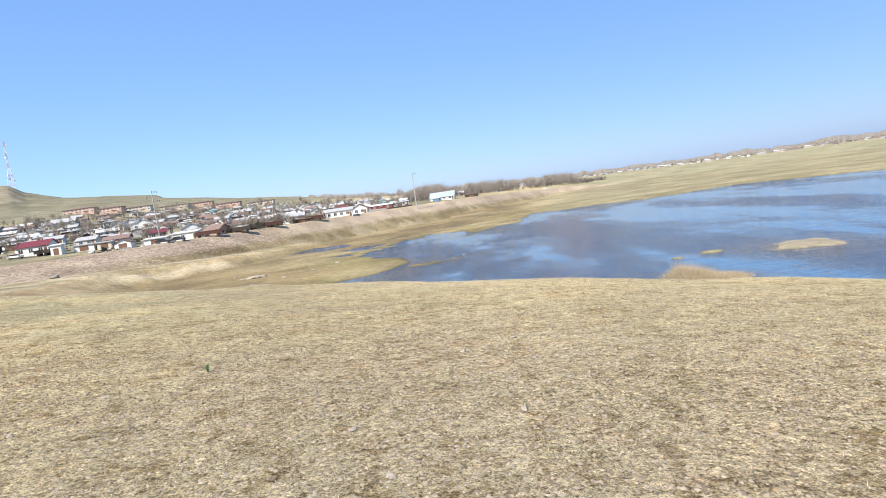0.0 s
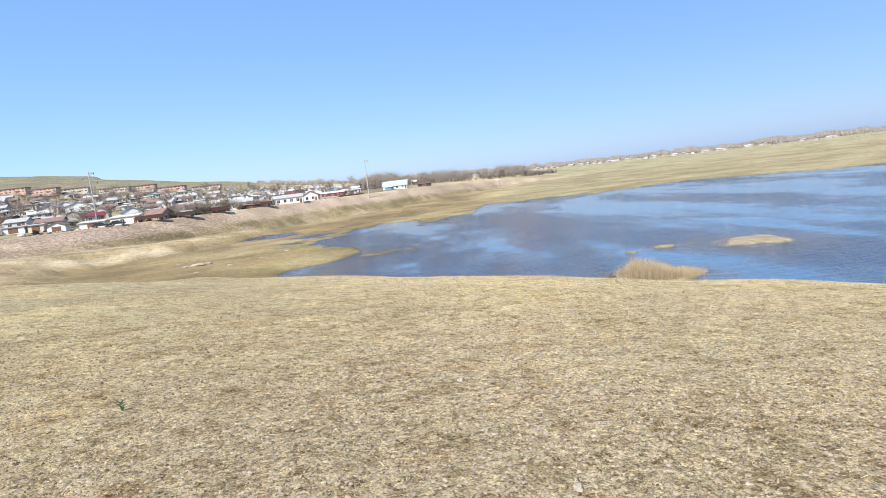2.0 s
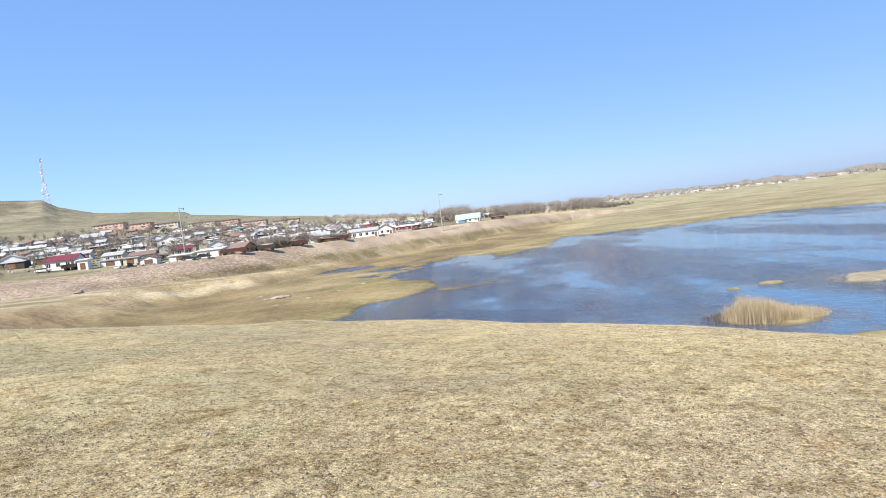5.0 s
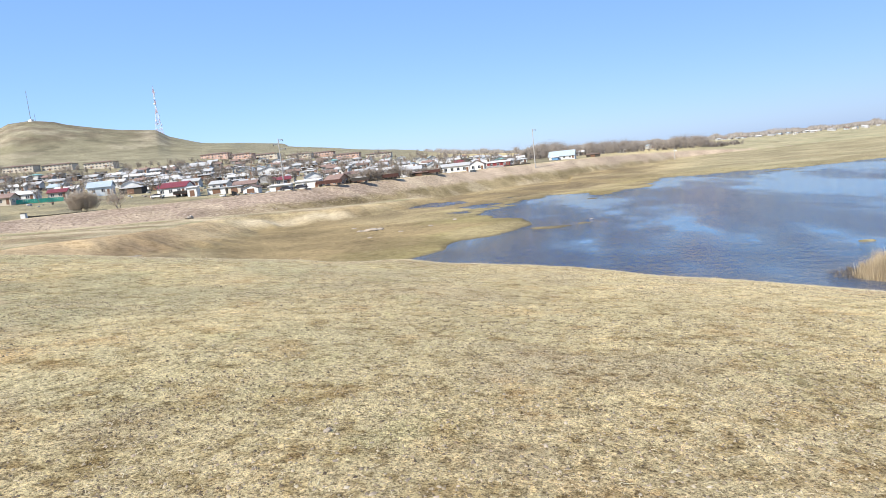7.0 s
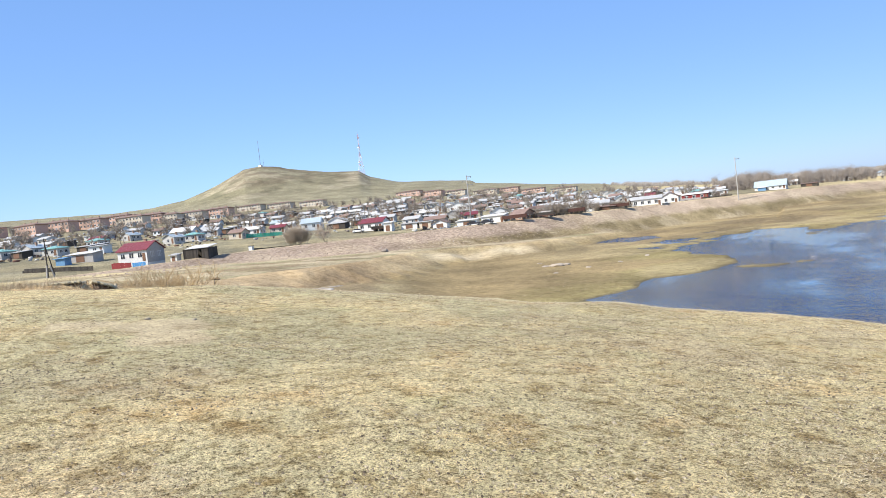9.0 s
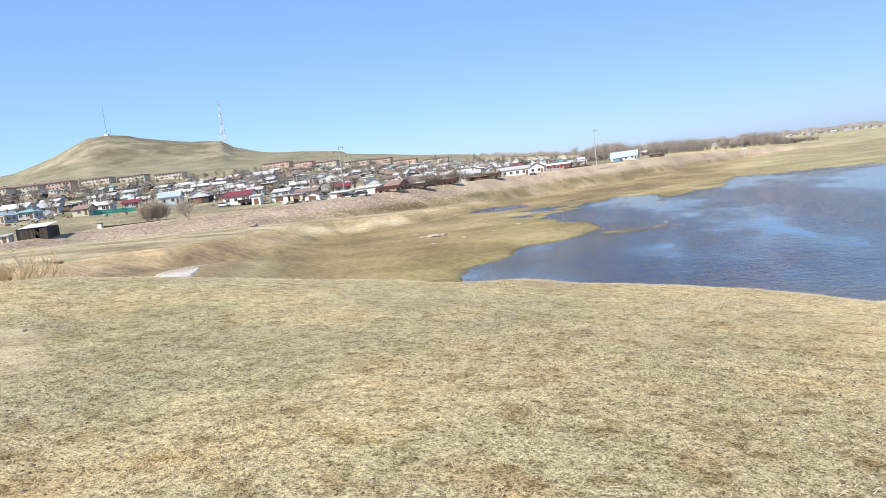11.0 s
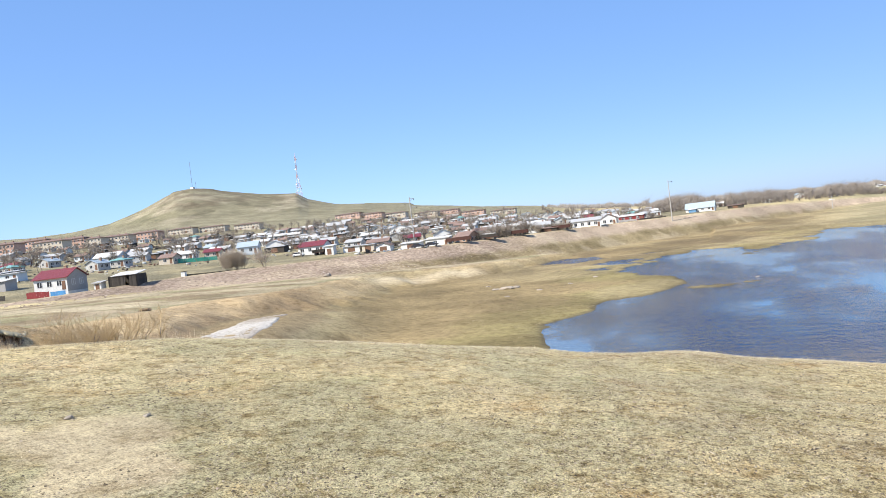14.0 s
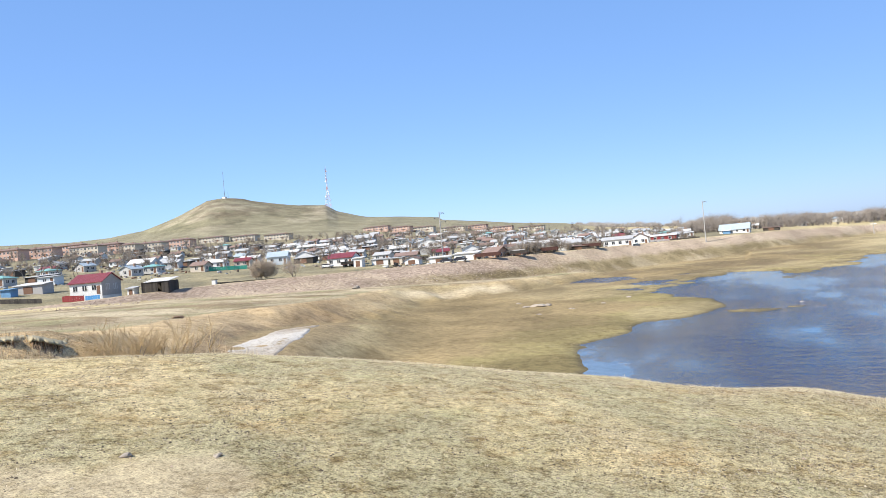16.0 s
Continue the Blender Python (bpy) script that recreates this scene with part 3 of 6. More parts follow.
# ---- building tools ----
MAT.update({
    "plaster_white": surface("plaster_white", (0.78, 0.76, 0.715), vary=0.2, scale=0.6, fine=4, random_hue=0.14),
    "plaster_dull": surface("plaster_dull", (0.64, 0.62, 0.58), vary=0.3, scale=0.6, fine=4, random_hue=0.35),
    "plaster_cream": surface("plaster_cream", (0.56, 0.49, 0.39), vary=0.15, scale=0.5, fine=6, random_hue=0.1),
    "plaster_blue": surface("plaster_blue", (0.60, 0.635, 0.64), vary=0.15, scale=0.5, fine=6),
    "plaster_grey": surface("plaster_grey", (0.40, 0.38, 0.36), vary=0.2, scale=0.5, fine=6, random_hue=0.2),
    "pink_brick": surface("pink_brick", (0.56, 0.37, 0.29), vary=0.16, scale=0.3, fine=5, random_hue=0.1),
    "brown_brick": surface("brown_brick", (0.36, 0.24, 0.17), vary=0.2, scale=0.4, fine=6),
    "roof_grey": corrugated("roof_grey", (0.40, 0.395, 0.385), 0.25, 0.75, 0.0),
    "roof_white": corrugated("roof_white", (0.60, 0.585, 0.56), 0.3, 0.75, 0.0),
    "roof_blue": corrugated("roof_blue", (0.34, 0.40, 0.44), 0.2, 0.7, 0.0),
    "roof_teal": corrugated("roof_teal", (0.22, 0.42, 0.38), 0.2),
    "roof_red": corrugated("roof_red", (0.22, 0.045, 0.05), 0.25),
    "roof_rust": corrugated("roof_rust", (0.25, 0.165, 0.13), 0.35, 0.7, 0.0),
    "roof_brown": corrugated("roof_brown", (0.20, 0.13, 0.10), 0.3, 0.8, 0.0),
    "old_wood": surface("old_wood", (0.10, 0.085, 0.07), vary=0.4, scale=0.8, fine=12, random_hue=0.5),
    "door_wood": surface("door_wood", (0.20, 0.11, 0.07), vary=0.3, scale=1.2, fine=14),
    "white_frame": surface("white_frame", (0.6, 0.59, 0.57), vary=0.1, fine=20, bump=0),
    "fence_green": surface("fence_green", (0.05, 0.36, 0.26), vary=0.2, scale=1, fine=9, random_hue=0.2),
    "fence_red": surface("fence_red", (0.30, 0.05, 0.05), vary=0.2, scale=1, fine=9, random_hue=0.2),
    "fence_blue": surface("fence_blue", (0.10, 0.32, 0.62), vary=0.2, scale=1, fine=9, random_hue=0.2),
    "tarp_blue": surface("tarp_blue", (0.14, 0.28, 0.45), rough=0.5, vary=0.25, scale=1, fine=5),
    "concrete": surface("concrete", (0.42, 0.40, 0.37), vary=0.2, scale=1.2, fine=18),
    "steel_white": surface("steel_white", (0.75, 0.75, 0.75), rough=0.5, vary=0.08, fine=10, bump=0),
    "steel_red": surface("steel_red", (0.62, 0.40, 0.37), rough=0.5, vary=0.1, fine=10, bump=0),
    "steel_grey": surface("steel_grey", (0.32, 0.33, 0.34), rough=0.45, metal=0.6, vary=0.15, fine=10, bump=0),
    "car_white": surface("car_white", (0.72, 0.72, 0.72), rough=0.3, vary=0.06, fine=8, bump=0, spec=0.5),
    "car_dark": surface("car_dark", (0.035, 0.035, 0.045), rough=0.3, vary=0.2, fine=8, bump=0, spec=0.5),
    "rust": surface("rust", (0.105, 0.048, 0.036), vary=0.4, scale=1.5, fine=14),
    "rubber": surface("rubber", (0.025, 0.025, 0.025), rough=0.85, vary=0.2, fine=20, bump=0),
    "bark": surface("bark", (0.28, 0.23, 0.18), vary=0.35, scale=3, fine=20),
    "twig": surface("twig", (0.36, 0.30, 0.24), vary=0.3, scale=2, fine=12, bump=0, random_hue=0.25),
    "thicket_twig": surface("thicket_twig", (0.52, 0.435, 0.34), vary=0.25, scale=2, fine=12, bump=0),
    "willow_twig": surface("willow_twig", (0.56, 0.41, 0.225), vary=0.3, scale=2, fine=12, bump=0),
    "pale_stone": surface("pale_stone", (0.40, 0.335, 0.26), vary=0.25, scale=6, fine=40, random_hue=0.2),
    "bank_turf": surface("bank_turf", (0.40, 0.335, 0.205), vary=0.3, scale=3, fine=20, bump=0.3),
    "clod": surface("clod", (0.25, 0.165, 0.10), vary=0.3, scale=3, fine=18, bump=0.4),
    "leaf": surface("leaf", (0.06, 0.17, 0.05), rough=0.6, vary=0.25, scale=12, fine=60, bump=0.05),
})


def make_glass():
    m, n, l, b = nodes_of("window_glass")
    b.inputs["Base Color"].default_value = (0.03, 0.035, 0.045, 1)
    b.inputs["Roughness"].default_value, b.inputs["Specular IOR Level"].default_value = 0.06, 0.6
    return m


def make_snow():
    """Old snow: grey-white, gritty, with earth washed over it."""
    m, n, l, b = nodes_of("snow")
    geo = n.new("ShaderNodeNewGeometry").outputs["Position"]
    wash, grain, fleck = noise_node(n, l, geo, 0.16, 4, 0.6), noise_node(n, l, geo, 1.6, 5, 0.7), noise_node(n, l, geo, 5.0, 4, 0.7)
    col = mix_node(n, l, (0.31, 0.275, 0.225), (0.64, 0.585, 0.50), grain.outputs["Fac"])
    dirt = ramp_node(n, l, wash.outputs["Fac"], [(0.45, (1, 1, 1)), (0.62, (0.62, 0.56, 0.49))])
    col = mix_node(n, l, col, dirt.outputs[0], 1.0, "MULTIPLY")
    spots = ramp_node(n, l, fleck.outputs["Fac"], [(0.36, (0.34, 0.28, 0.22)), (0.46, (1, 1, 1))])
    col = mix_node(n, l, col, spots.outputs[0], 1.0, "MULTIPLY")
    l.new(col, b.inputs["Base Color"])
    b.inputs["Roughness"].default_value = 0.8
    bp = n.new("ShaderNodeBump")
    bp.inputs["Strength"].default_value, bp.inputs["Distance"].default_value = 0.6, 0.2
    l.new(grain.outputs["Fac"], bp.inputs["Height"])
    l.new(bp.outputs[0], b.inputs["Normal"])
    return m


def island_mat(name, stops, rough=0.9):
    """Many small pieces in one mesh, each with a tone of its own."""
    m, n, l, b = nodes_of(name)
    g = n.new("ShaderNodeNewGeometry")
    r = ramp_node(n, l, g.outputs["Random Per Island"], stops)
    t = noise_node(n, l, g.outputs["Position"], 40, 3, 0.6)
    sh = ramp_node(n, l, t.outputs["Fac"], [(0.3, (0.78, 0.78, 0.78)), (0.65, (1.08, 1.08, 1.08))])
    l.new(mix_node(n, l, r.outputs[0], sh.outputs[0], 1.0, "MULTIPLY"), b.inputs["Base Color"])
    b.inputs["Roughness"].default_value, b.inputs["Specular IOR Level"].default_value = rough, 0.2
    return m


MAT["glass"], MAT["snow"] = make_glass(), make_snow()
MAT["straw"] = island_mat("straw", [(0.0, (0.28, 0.20, 0.11)), (0.3, (0.48, 0.385, 0.235)), (0.75, (0.66, 0.555, 0.37)), (1.0, (0.56, 0.49, 0.30))])
MAT["reed"] = island_mat("reed", [(0.0, (0.24, 0.175, 0.105)), (0.5, (0.44, 0.345, 0.22)), (1.0, (0.58, 0.475, 0.32))])
MAT["pale_reed"] = island_mat("pale_reed", [(0.0, (0.22, 0.18, 0.13)), (0.5, (0.40, 0.345, 0.255)), (1.0, (0.54, 0.48, 0.38))])
MAT["dark_reed"] = island_mat("dark_reed", [(0.0, (0.06, 0.048, 0.035)), (0.6, (0.15, 0.115, 0.075)), (1.0, (0.27, 0.21, 0.14))])
MAT["crumbs"] = island_mat("crumbs", [(0.0, (0.075, 0.056, 0.038)), (0.4, (0.15, 0.115, 0.075)), (0.7, (0.25, 0.20, 0.13)), (1.0, (0.40, 0.335, 0.23))])
MAT["pebbles"] = island_mat("pebbles", [(0.0, (0.17, 0.135, 0.10)), (0.3, (0.27, 0.22, 0.16)), (0.65, (0.34, 0.285, 0.205)), (0.9, (0.35, 0.26, 0.19)), (1.0, (0.41, 0.35, 0.265))])
MAT["tussock"] = island_mat("tussock", [(0.0, (0.25, 0.19, 0.115)), (0.4, (0.33, 0.265, 0.16)), (0.8, (0.37, 0.305, 0.19)), (1.0, (0.28, 0.255, 0.13))])
MAT["tuft"] = island_mat("tuft", [(0.0, (0.13, 0.095, 0.06)), (0.5, (0.26, 0.20, 0.125)), (1.0, (0.42, 0.35, 0.22))])
MAT["rubble"] = island_mat("rubble", [(0.0, (0.10, 0.07, 0.058)), (0.4, (0.25, 0.19, 0.15)), (0.75, (0.33, 0.26, 0.21)), (1.0, (0.42, 0.35, 0.295))])
MAT["clutter"] = island_mat("clutter", [(0.0, (0.06, 0.05, 0.045)), (0.25, (0.14, 0.10, 0.075)), (0.45, (0.24, 0.21, 0.18)), (0.6, (0.20, 0.10, 0.07)), (0.75, (0.46, 0.44, 0.41)), (0.9, (0.24, 0.29, 0.32)), (1.0, (0.52, 0.50, 0.47))])
MAT["grove_twigs"] = island_mat("grove_twigs", [(0.0, (0.16, 0.135, 0.115)), (1.0, (0.30, 0.26, 0.22))])
MAT["far_twigs"] = island_mat("far_twigs", [(0.0, (0.19, 0.17, 0.145)), (1.0, (0.32, 0.285, 0.25))])


def box(bm, x0, x1, y0, y1, z0, z1):
    return bmesh.ops.create_cube(bm, size=1.0, matrix=Matrix.Translation(((x0 + x1) / 2, (y0 + y1) / 2, (z0 + z1) / 2)) @ Matrix.Diagonal((x1 - x0, y1 - y0, z1 - z0, 1)))["verts"]


def prism(bm, section, length0, length1, axis="x"):
    """A solid with the outline section, pulled along x or y."""
    def place(s, u, v):
        return (s, u, v) if axis == "x" else (u, s, v)
    a = [bm.verts.new(place(length0, u, v)) for u, v in section]
    b = [bm.verts.new(place(length1, u, v)) for u, v in section]
    n = len(section)
    bm.faces.new(a)
    bm.faces.new(b[::-1])
    for k in range(n):
        bm.faces.new((a[k], b[k], b[(k + 1) % n], a[(k + 1) % n]))
    bmesh.ops.recalc_face_normals(bm, faces=bm.faces[:])


def rod(bm, a, b, r0, r1, sides=6):
    a, b = Vector(a), Vector(b)
    m = Matrix.Translation((a + b) / 2) @ (b - a).to_track_quat("Z", "Y").to_matrix().to_4x4()
    bmesh.ops.create_cone(bm, cap_ends=True, segments=sides, radius1=r0, radius2=r1, depth=(b - a).length, matrix=m)


def part(name, bm, material, parent=None, label="", smooth_it=False):
    me = bpy.data.meshes.new(name)
    bm.to_mesh(me)
    bm.free()
    me.materials.append(MAT[material] if isinstance(material, str) else material)
    if smooth_it:
        me.polygons.foreach_set("use_smooth", np.ones(len(me.polygons), bool))
    ob = new(name, me)
    ob.parent = parent
    return tagged(ob, label) if label else ob


def share(name, mesh_ob, parent, x, y, z, rz=0.0):
    """Another part on the same mesh."""
    ob = new(name, mesh_ob.data)
    ob.parent = parent
    ob.matrix_basis = pose(x, y, z, 0, 0, rz)
    return ob


def thing(name, x, y, z, rz, label, category, group=""):
    e = new(name)
    e.matrix_basis = pose(x, y, z, 0, 0, rz)
    e.empty_display_size = 0.3
    return tagged(e, label, category, group)


def mesh_from(name, verts, faces, material, label="", category="", kind="", smooth_it=False):
    """One object from arrays of points and equal-sized faces."""
    me = bpy.data.meshes.new(name)
    faces = np.asarray(faces)
    k = faces.shape[1]
    me.vertices.add(len(verts))
    me.vertices.foreach_set("co", np.asarray(verts, np.float32).ravel())
    me.loops.add(faces.size)
    me.loops.foreach_set("vertex_index", faces.ravel().astype(np.int32))
    me.polygons.add(len(faces))
    me.polygons.foreach_set("loop_start", (np.arange(len(faces)) * k).astype(np.int32))
    me.update(calc_edges=True)
    if smooth_it:
        me.polygons.foreach_set("use_smooth", np.ones(len(faces), bool))
    me.materials.append(MAT[material])
    return tagged(new(name, me), label, category, kind=kind)

# ---- the town: houses ----
def add_window(parent, x, z, w, h, y, rz=0.0, at=None):
    """A framed window on a wall whose outer face lies at y (front) or, with at, on an end wall."""
    fr = bmesh.new()
    t = 0.09
    box(fr, -w / 2, w / 2, -0.05, 0.03, -h / 2, -h / 2 + t)
    box(fr, -w / 2, w / 2, -0.05, 0.03, h / 2 - t, h / 2)
    for u in (-w / 2, -t / 2, w / 2 - t):
        box(fr, u, u + t, -0.05, 0.03, -h / 2 + t, h / 2 - t)
    win = part("window", fr, "white_frame", parent)
    win.matrix_basis = pose(x, y, z, 0, 0, rz) if at is None else pose(at[0], at[1], z, 0, 0, rz)
    gl = bmesh.new()
    box(gl, -w / 2 + t, w / 2 - t, -0.015, 0.02, -h / 2 + t, h / 2 - t)
    part("pane", gl, "glass", win)
    return win


def copy_window(win, parent, x, y, z, rz=0.0):
    w = share("window", win, parent, x, y, z, rz)
    share("pane", win.children[0], w, 0, 0, 0)


def house(x, y, rz, L, W, wall, rise, style, wall_mat, roof_mat, n_win, label, category="house", chimney=True, door=True, group="town houses", name="house", z=None, over=0.4, fit=0.86):
    """A low house: front wall towards its own -y, base at the ground."""
    base = ground_at(x, y) if z is None else z
    L, W, wall, rise = L * fit, W * fit, wall * (0.4 + 0.6 * fit), rise * (2.4 * fit - 1.4)
    h = thing(name, x, y, base, rz, label, category, group)
    hl, hw = L / 2, W / 2
    bm = bmesh.new()
    if style == "gable":
        prism(bm, [(-hw, -2.4), (hw, -2.4), (hw, wall), (0, wall + rise), (-hw, wall)], -hl, hl, "x")
    elif style == "front":
        prism(bm, [(-hl, -2.4), (hl, -2.4), (hl, wall), (0, wall + rise), (-hl, wall)], -hw, hw, "y")
    elif style == "lean":
        prism(bm, [(-hw, -2.4), (hw, -2.4), (hw, wall + rise), (-hw, wall)], -hl, hl, "x")
    else:
        box(bm, -hl, hl, -hw, hw, -2.4, wall)
    part("wall", bm, wall_mat, h)
    bm = bmesh.new()
    t, o = 0.14, over
    if style == "gable":
        drop = rise / hw * o
        for s in (-1, 1):
            prism(bm, [(0, wall + rise + 0.02), (s * (hw + o), wall - drop + 0.02), (s * (hw + o), wall - drop + 0.02 + t), (0, wall + rise + 0.02 + t)], -hl - o, hl + o, "x")
    elif style == "front":
        drop = rise / hl * o
        for s in (-1, 1):
            prism(bm, [(0, wall + rise + 0.02), (s * (hl + o), wall - drop + 0.02), (s * (hl + o), wall - drop + 0.02 + t), (0, wall + rise + 0.02 + t)], -hw - o, hw + o, "y")
    elif style == "lean":
        k = rise / W * o
        prism(bm, [(-hw - o, wall - k + 0.02), (hw + o, wall + rise + k + 0.02), (hw + o, wall + rise + k + 0.02 + t), (-hw - o, wall - k + 0.02 + t)], -hl - o, hl + o, "x")
    elif style == "hip":
        r = max(hl - hw, 0.4)
        lo = [bm.verts.new(p) for p in ((-hl - o, -hw - o, wall), (hl + o, -hw - o, wall), (hl + o, hw + o, wall), (-hl - o, hw + o, wall))]
        up = [bm.verts.new((p.co.x, p.co.y, wall + t)) for p in lo]
        ra, rb = bm.verts.new((-r, 0, wall + rise)), bm.verts.new((r, 0, wall + rise))
        bm.faces.new(lo[::-1])
        for k in range(4):
            bm.faces.new((lo[k], lo[(k + 1) % 4], up[(k + 1) % 4], up[k]))
        bm.faces.new((up[0], up[1], rb, ra))
        bm.faces.new((up[1], up[2], rb))
        bm.faces.new((up[2], up[3], ra, rb))
        bm.faces.new((up[3], up[0], ra))
    else:
        box(bm, -hl - o, hl + o, -hw - o, hw + o, wall + 0.003, wall + 0.25)
    part("roof", bm, roof_mat, h)
    front = -hw - 0.004
    spots = [(-hl + L * (k + 0.6) / (n_win + 0.4)) for k in range(n_win)]
    first = None
    for u in spots:
        if first is None:
            first = add_window(h, u, wall * 0.55, min(1.3, L / (n_win + 0.5) * 0.6), min(1.35, wall * 0.5), front)
        else:
            copy_window(first, h, u, front, wall * 0.55)
    if first is not None and W > 5:
        copy_window(first, h, hl + 0.004, -hw * 0.4, wall * 0.55, 90)
        copy_window(first, h, hl + 0.004, hw * 0.4, wall * 0.55, 90)
    if door:
        bm = bmesh.new()
        u = hl - 0.9 if n_win else 0.0
        w = 0.45 if n_win else min(1.3, hl * 0.5)
        box(bm, u - w, u + w, front - 0.05, front + 0.02, 0.05, min(2.05, wall * 0.85))
        part("door", bm, "door_wood", h)
    if chimney and style in ("gable", "hip", "front"):
        bm = bmesh.new()
        box(bm, hl * 0.3 - 0.3, hl * 0.3 + 0.3, 0.3, 0.9, wall + rise * 0.4, wall + rise + 0.7)
        box(bm, hl * 0.3 - 0.37, hl * 0.3 + 0.37, 0.23, 0.97, wall + rise + 0.7, wall + rise + 0.82)
        part("chimney", bm, "brown_brick", h)
    return h


# the houses that stand along the embankment, from the nearest
red_house = house(-145.1, 108.8, 17, 9.0, 7.5, 3.1, 2.3, "gable", "plaster_white", "roof_red", 3, "white plastered house with a dark red metal roof", z=ground_at(-145.1, 108.8) + 1.3, fit=0.92)
house(-216, 181, 22, 11, 8, 3.0, 2.6, "gable", "plaster_blue", "roof_white", 2, "pale blue house with a white sheet roof")
house(-180.5, 176, 15, 6.5, 6, 2.5, 1.8, "gable", "plaster_cream", "roof_rust", 1, "cream house with a rusty brown roof")
house(-183, 187, 20, 7.5, 6, 2.6, 1.6, "gable", "plaster_white", "roof_white", 2, "white house with a pale sheet roof")
house(-167, 203, 25, 9, 7, 3.3, 2.8, "gable", "plaster_blue", "roof_blue", 2, "pale blue gabled house beside bare trees")
house(-160, 211, 20, 8, 6, 3.0, 2.2, "front", "plaster_white", "roof_white", 1, "white gabled house with a pale roof")
house(-131, 194.5, 8, 11.5, 8, 3.0, 2.4, "gable", "plaster_white", "roof_red", 3, "long white house with a crimson metal roof")
house(-110, 204, 14, 9, 6, 2.6, 1.6, "gable", "plaster_cream", "roof_rust", 2, "low cream house with a rusty roof")
house(-95, 228, 24, 8, 7.5, 3.0, 2.4, "front", "plaster_white", "roof_blue", 2, "white house with a pale blue gabled roof")
house(-78, 208, -20, 7.5, 6.5, 2.7, 2.2, "gable", "brown_brick", "roof_rust", 2, "brown house with a rusty red roof")
house(-134, 271, 24, 11, 9, 3.3, 2.6, "front", "plaster_white", "roof_blue", 2, "large white house with a blue gabled roof")
house(-196, 316, 15, 13, 8, 3.6, 2.8, "gable", "plaster_grey", "roof_grey", 3, "grey house with a grey sheet roof")
house(-62.5, 254, 10, 10, 7, 3.1, 1.9, "gable", "plaster_white", "roof_grey", 3, "whitewashed house with a grey roof")
house(-45.5, 265, 6, 13.5, 7, 3.2, 1.7, "gable", "plaster_white", "roof_grey", 4, "long white house with a grey sheet roof")
house(-38, 279, 2, 7.5, 9, 3.2, 2.6, "front", "plaster_white", "roof_brown", 2, "white gabled house with a dark edged roof")
house(-31, 309, -4, 13, 6, 2.6, 0.9, "gable", "fence_red", "roof_white", 3, "low red-walled building with a white roof", "building")
house(0, 370, -8, 14.5, 7, 2.1, 2.8, "gable", "plaster_white", "roof_blue", 4, "long white building with a pale blue sheet roof", "building", fit=1.0)
house(-4.2, 365.0, -8, 4.2, 2.0, 1.7, 0.4, "lean", "tarp_blue", "roof_white", 0, "small blue lean-to annexe with a pale roof", "annexe", chimney=False, door=False)
house(-243, 161, 20, 6.5, 6, 2.4, 1.8, "gable", "plaster_grey", "roof_red", 1, "grey house with a red roof")
house(-160, 224, 14, 8, 6, 2.8, 2.0, "hip", "plaster_white", "roof_grey", 2, "white house with hipped roof")

# separate panel over the right end wall, darker grey than the white walls
bm = bmesh.new()
prism(bm, [(-3.45, -0.4), (3.45, -0.4), (3.45, 2.93), (0, 4.76), (-3.45, 2.93)], 4.143, 4.175, "x")
part("gable_cladding", bm, "plaster_grey", red_house, "plain grey panel over the end wall")

# sheds, garages and barns beside them
house(-137, 112.5, 17, 2.1, 2.2, 1.9, 0.4, "lean", "plaster_white", "roof_grey", 0, "small white brick outhouse", "outhouse", False, True, "sheds", "shed")
house(-201, 134, 20, 6.5, 5, 2.6, 0.5, "lean", "plaster_blue", "roof_grey", 1, "grey-blue barn with flat top", "barn", False, True, "sheds", "barn")
house(-178, 114.5, 20, 9.5, 5, 2.5, 0.8, "lean", "plaster_grey", "roof_white", 0, "long grey shed with a pale roof", "shed", False, True, "sheds", "shed")
house(-176, 107, 20, 3.2, 3, 2.0, 0.3, "lean", "tarp_blue", "tarp_blue", 0, "small shed clad in blue sheeting", "shed", False, False, "sheds", "shed")
house(-155.5, 205, 10, 9.5, 5, 2.3, 0.7, "lean", "old_wood", "roof_grey", 0, "dark weathered wooden barn", "barn", False, True, "sheds", "barn")
house(-121, 189, 12, 3.5, 3.5, 3.2, 0.5, "lean", "plaster_white", "roof_white", 0, "tall boxy white garage", "garage", False, True, "garages", "garage")
house(-116, 195.5, 12, 7, 4.5, 2.0, 0.3, "lean", "plaster_white", "roof_grey", 0, "low white garage with a grey roof", "garage", False, True, "garages", "garage")
house(-110, 196.5, 12, 5, 4.5, 2.3, 0.3, "lean", "plaster_cream", "roof_grey", 0, "low cream plastered garage", "garage", False, True, "garages", "garage")
house(-103, 194.7, 10, 5.8, 5, 2.0, 1.5, "front", "plaster_white", "roof_brown", 0, "white garage with wide brown doors", "garage", False, True, "garages", "garage")
house(-93.5, 196.5, 8, 8, 4.5, 2.4, 0.5, "lean", "plaster_white", "roof_white", 0, "long low whitewashed shed", "shed", False, True, "sheds", "shed")
house(-85.5, 201, 6, 9.5, 6, 3.0, 0.8, "lean", "plaster_white", "roof_white", 1, "white workshop with flat roof", "workshop", False, True, "sheds", "shed")
house(18, 382, -12, 9, 4, 1.7, 0.4, "lean", "old_wood", "roof_brown", 0, "long low brown wooden shed", "shed", False, True, "sheds", "shed")
house(-227, 320, 15, 5.8, 4, 3.0, 0.5, "lean", "fence_red", "roof_red", 0, "small shed painted dark red", "shed", False, True, "sheds", "shed")
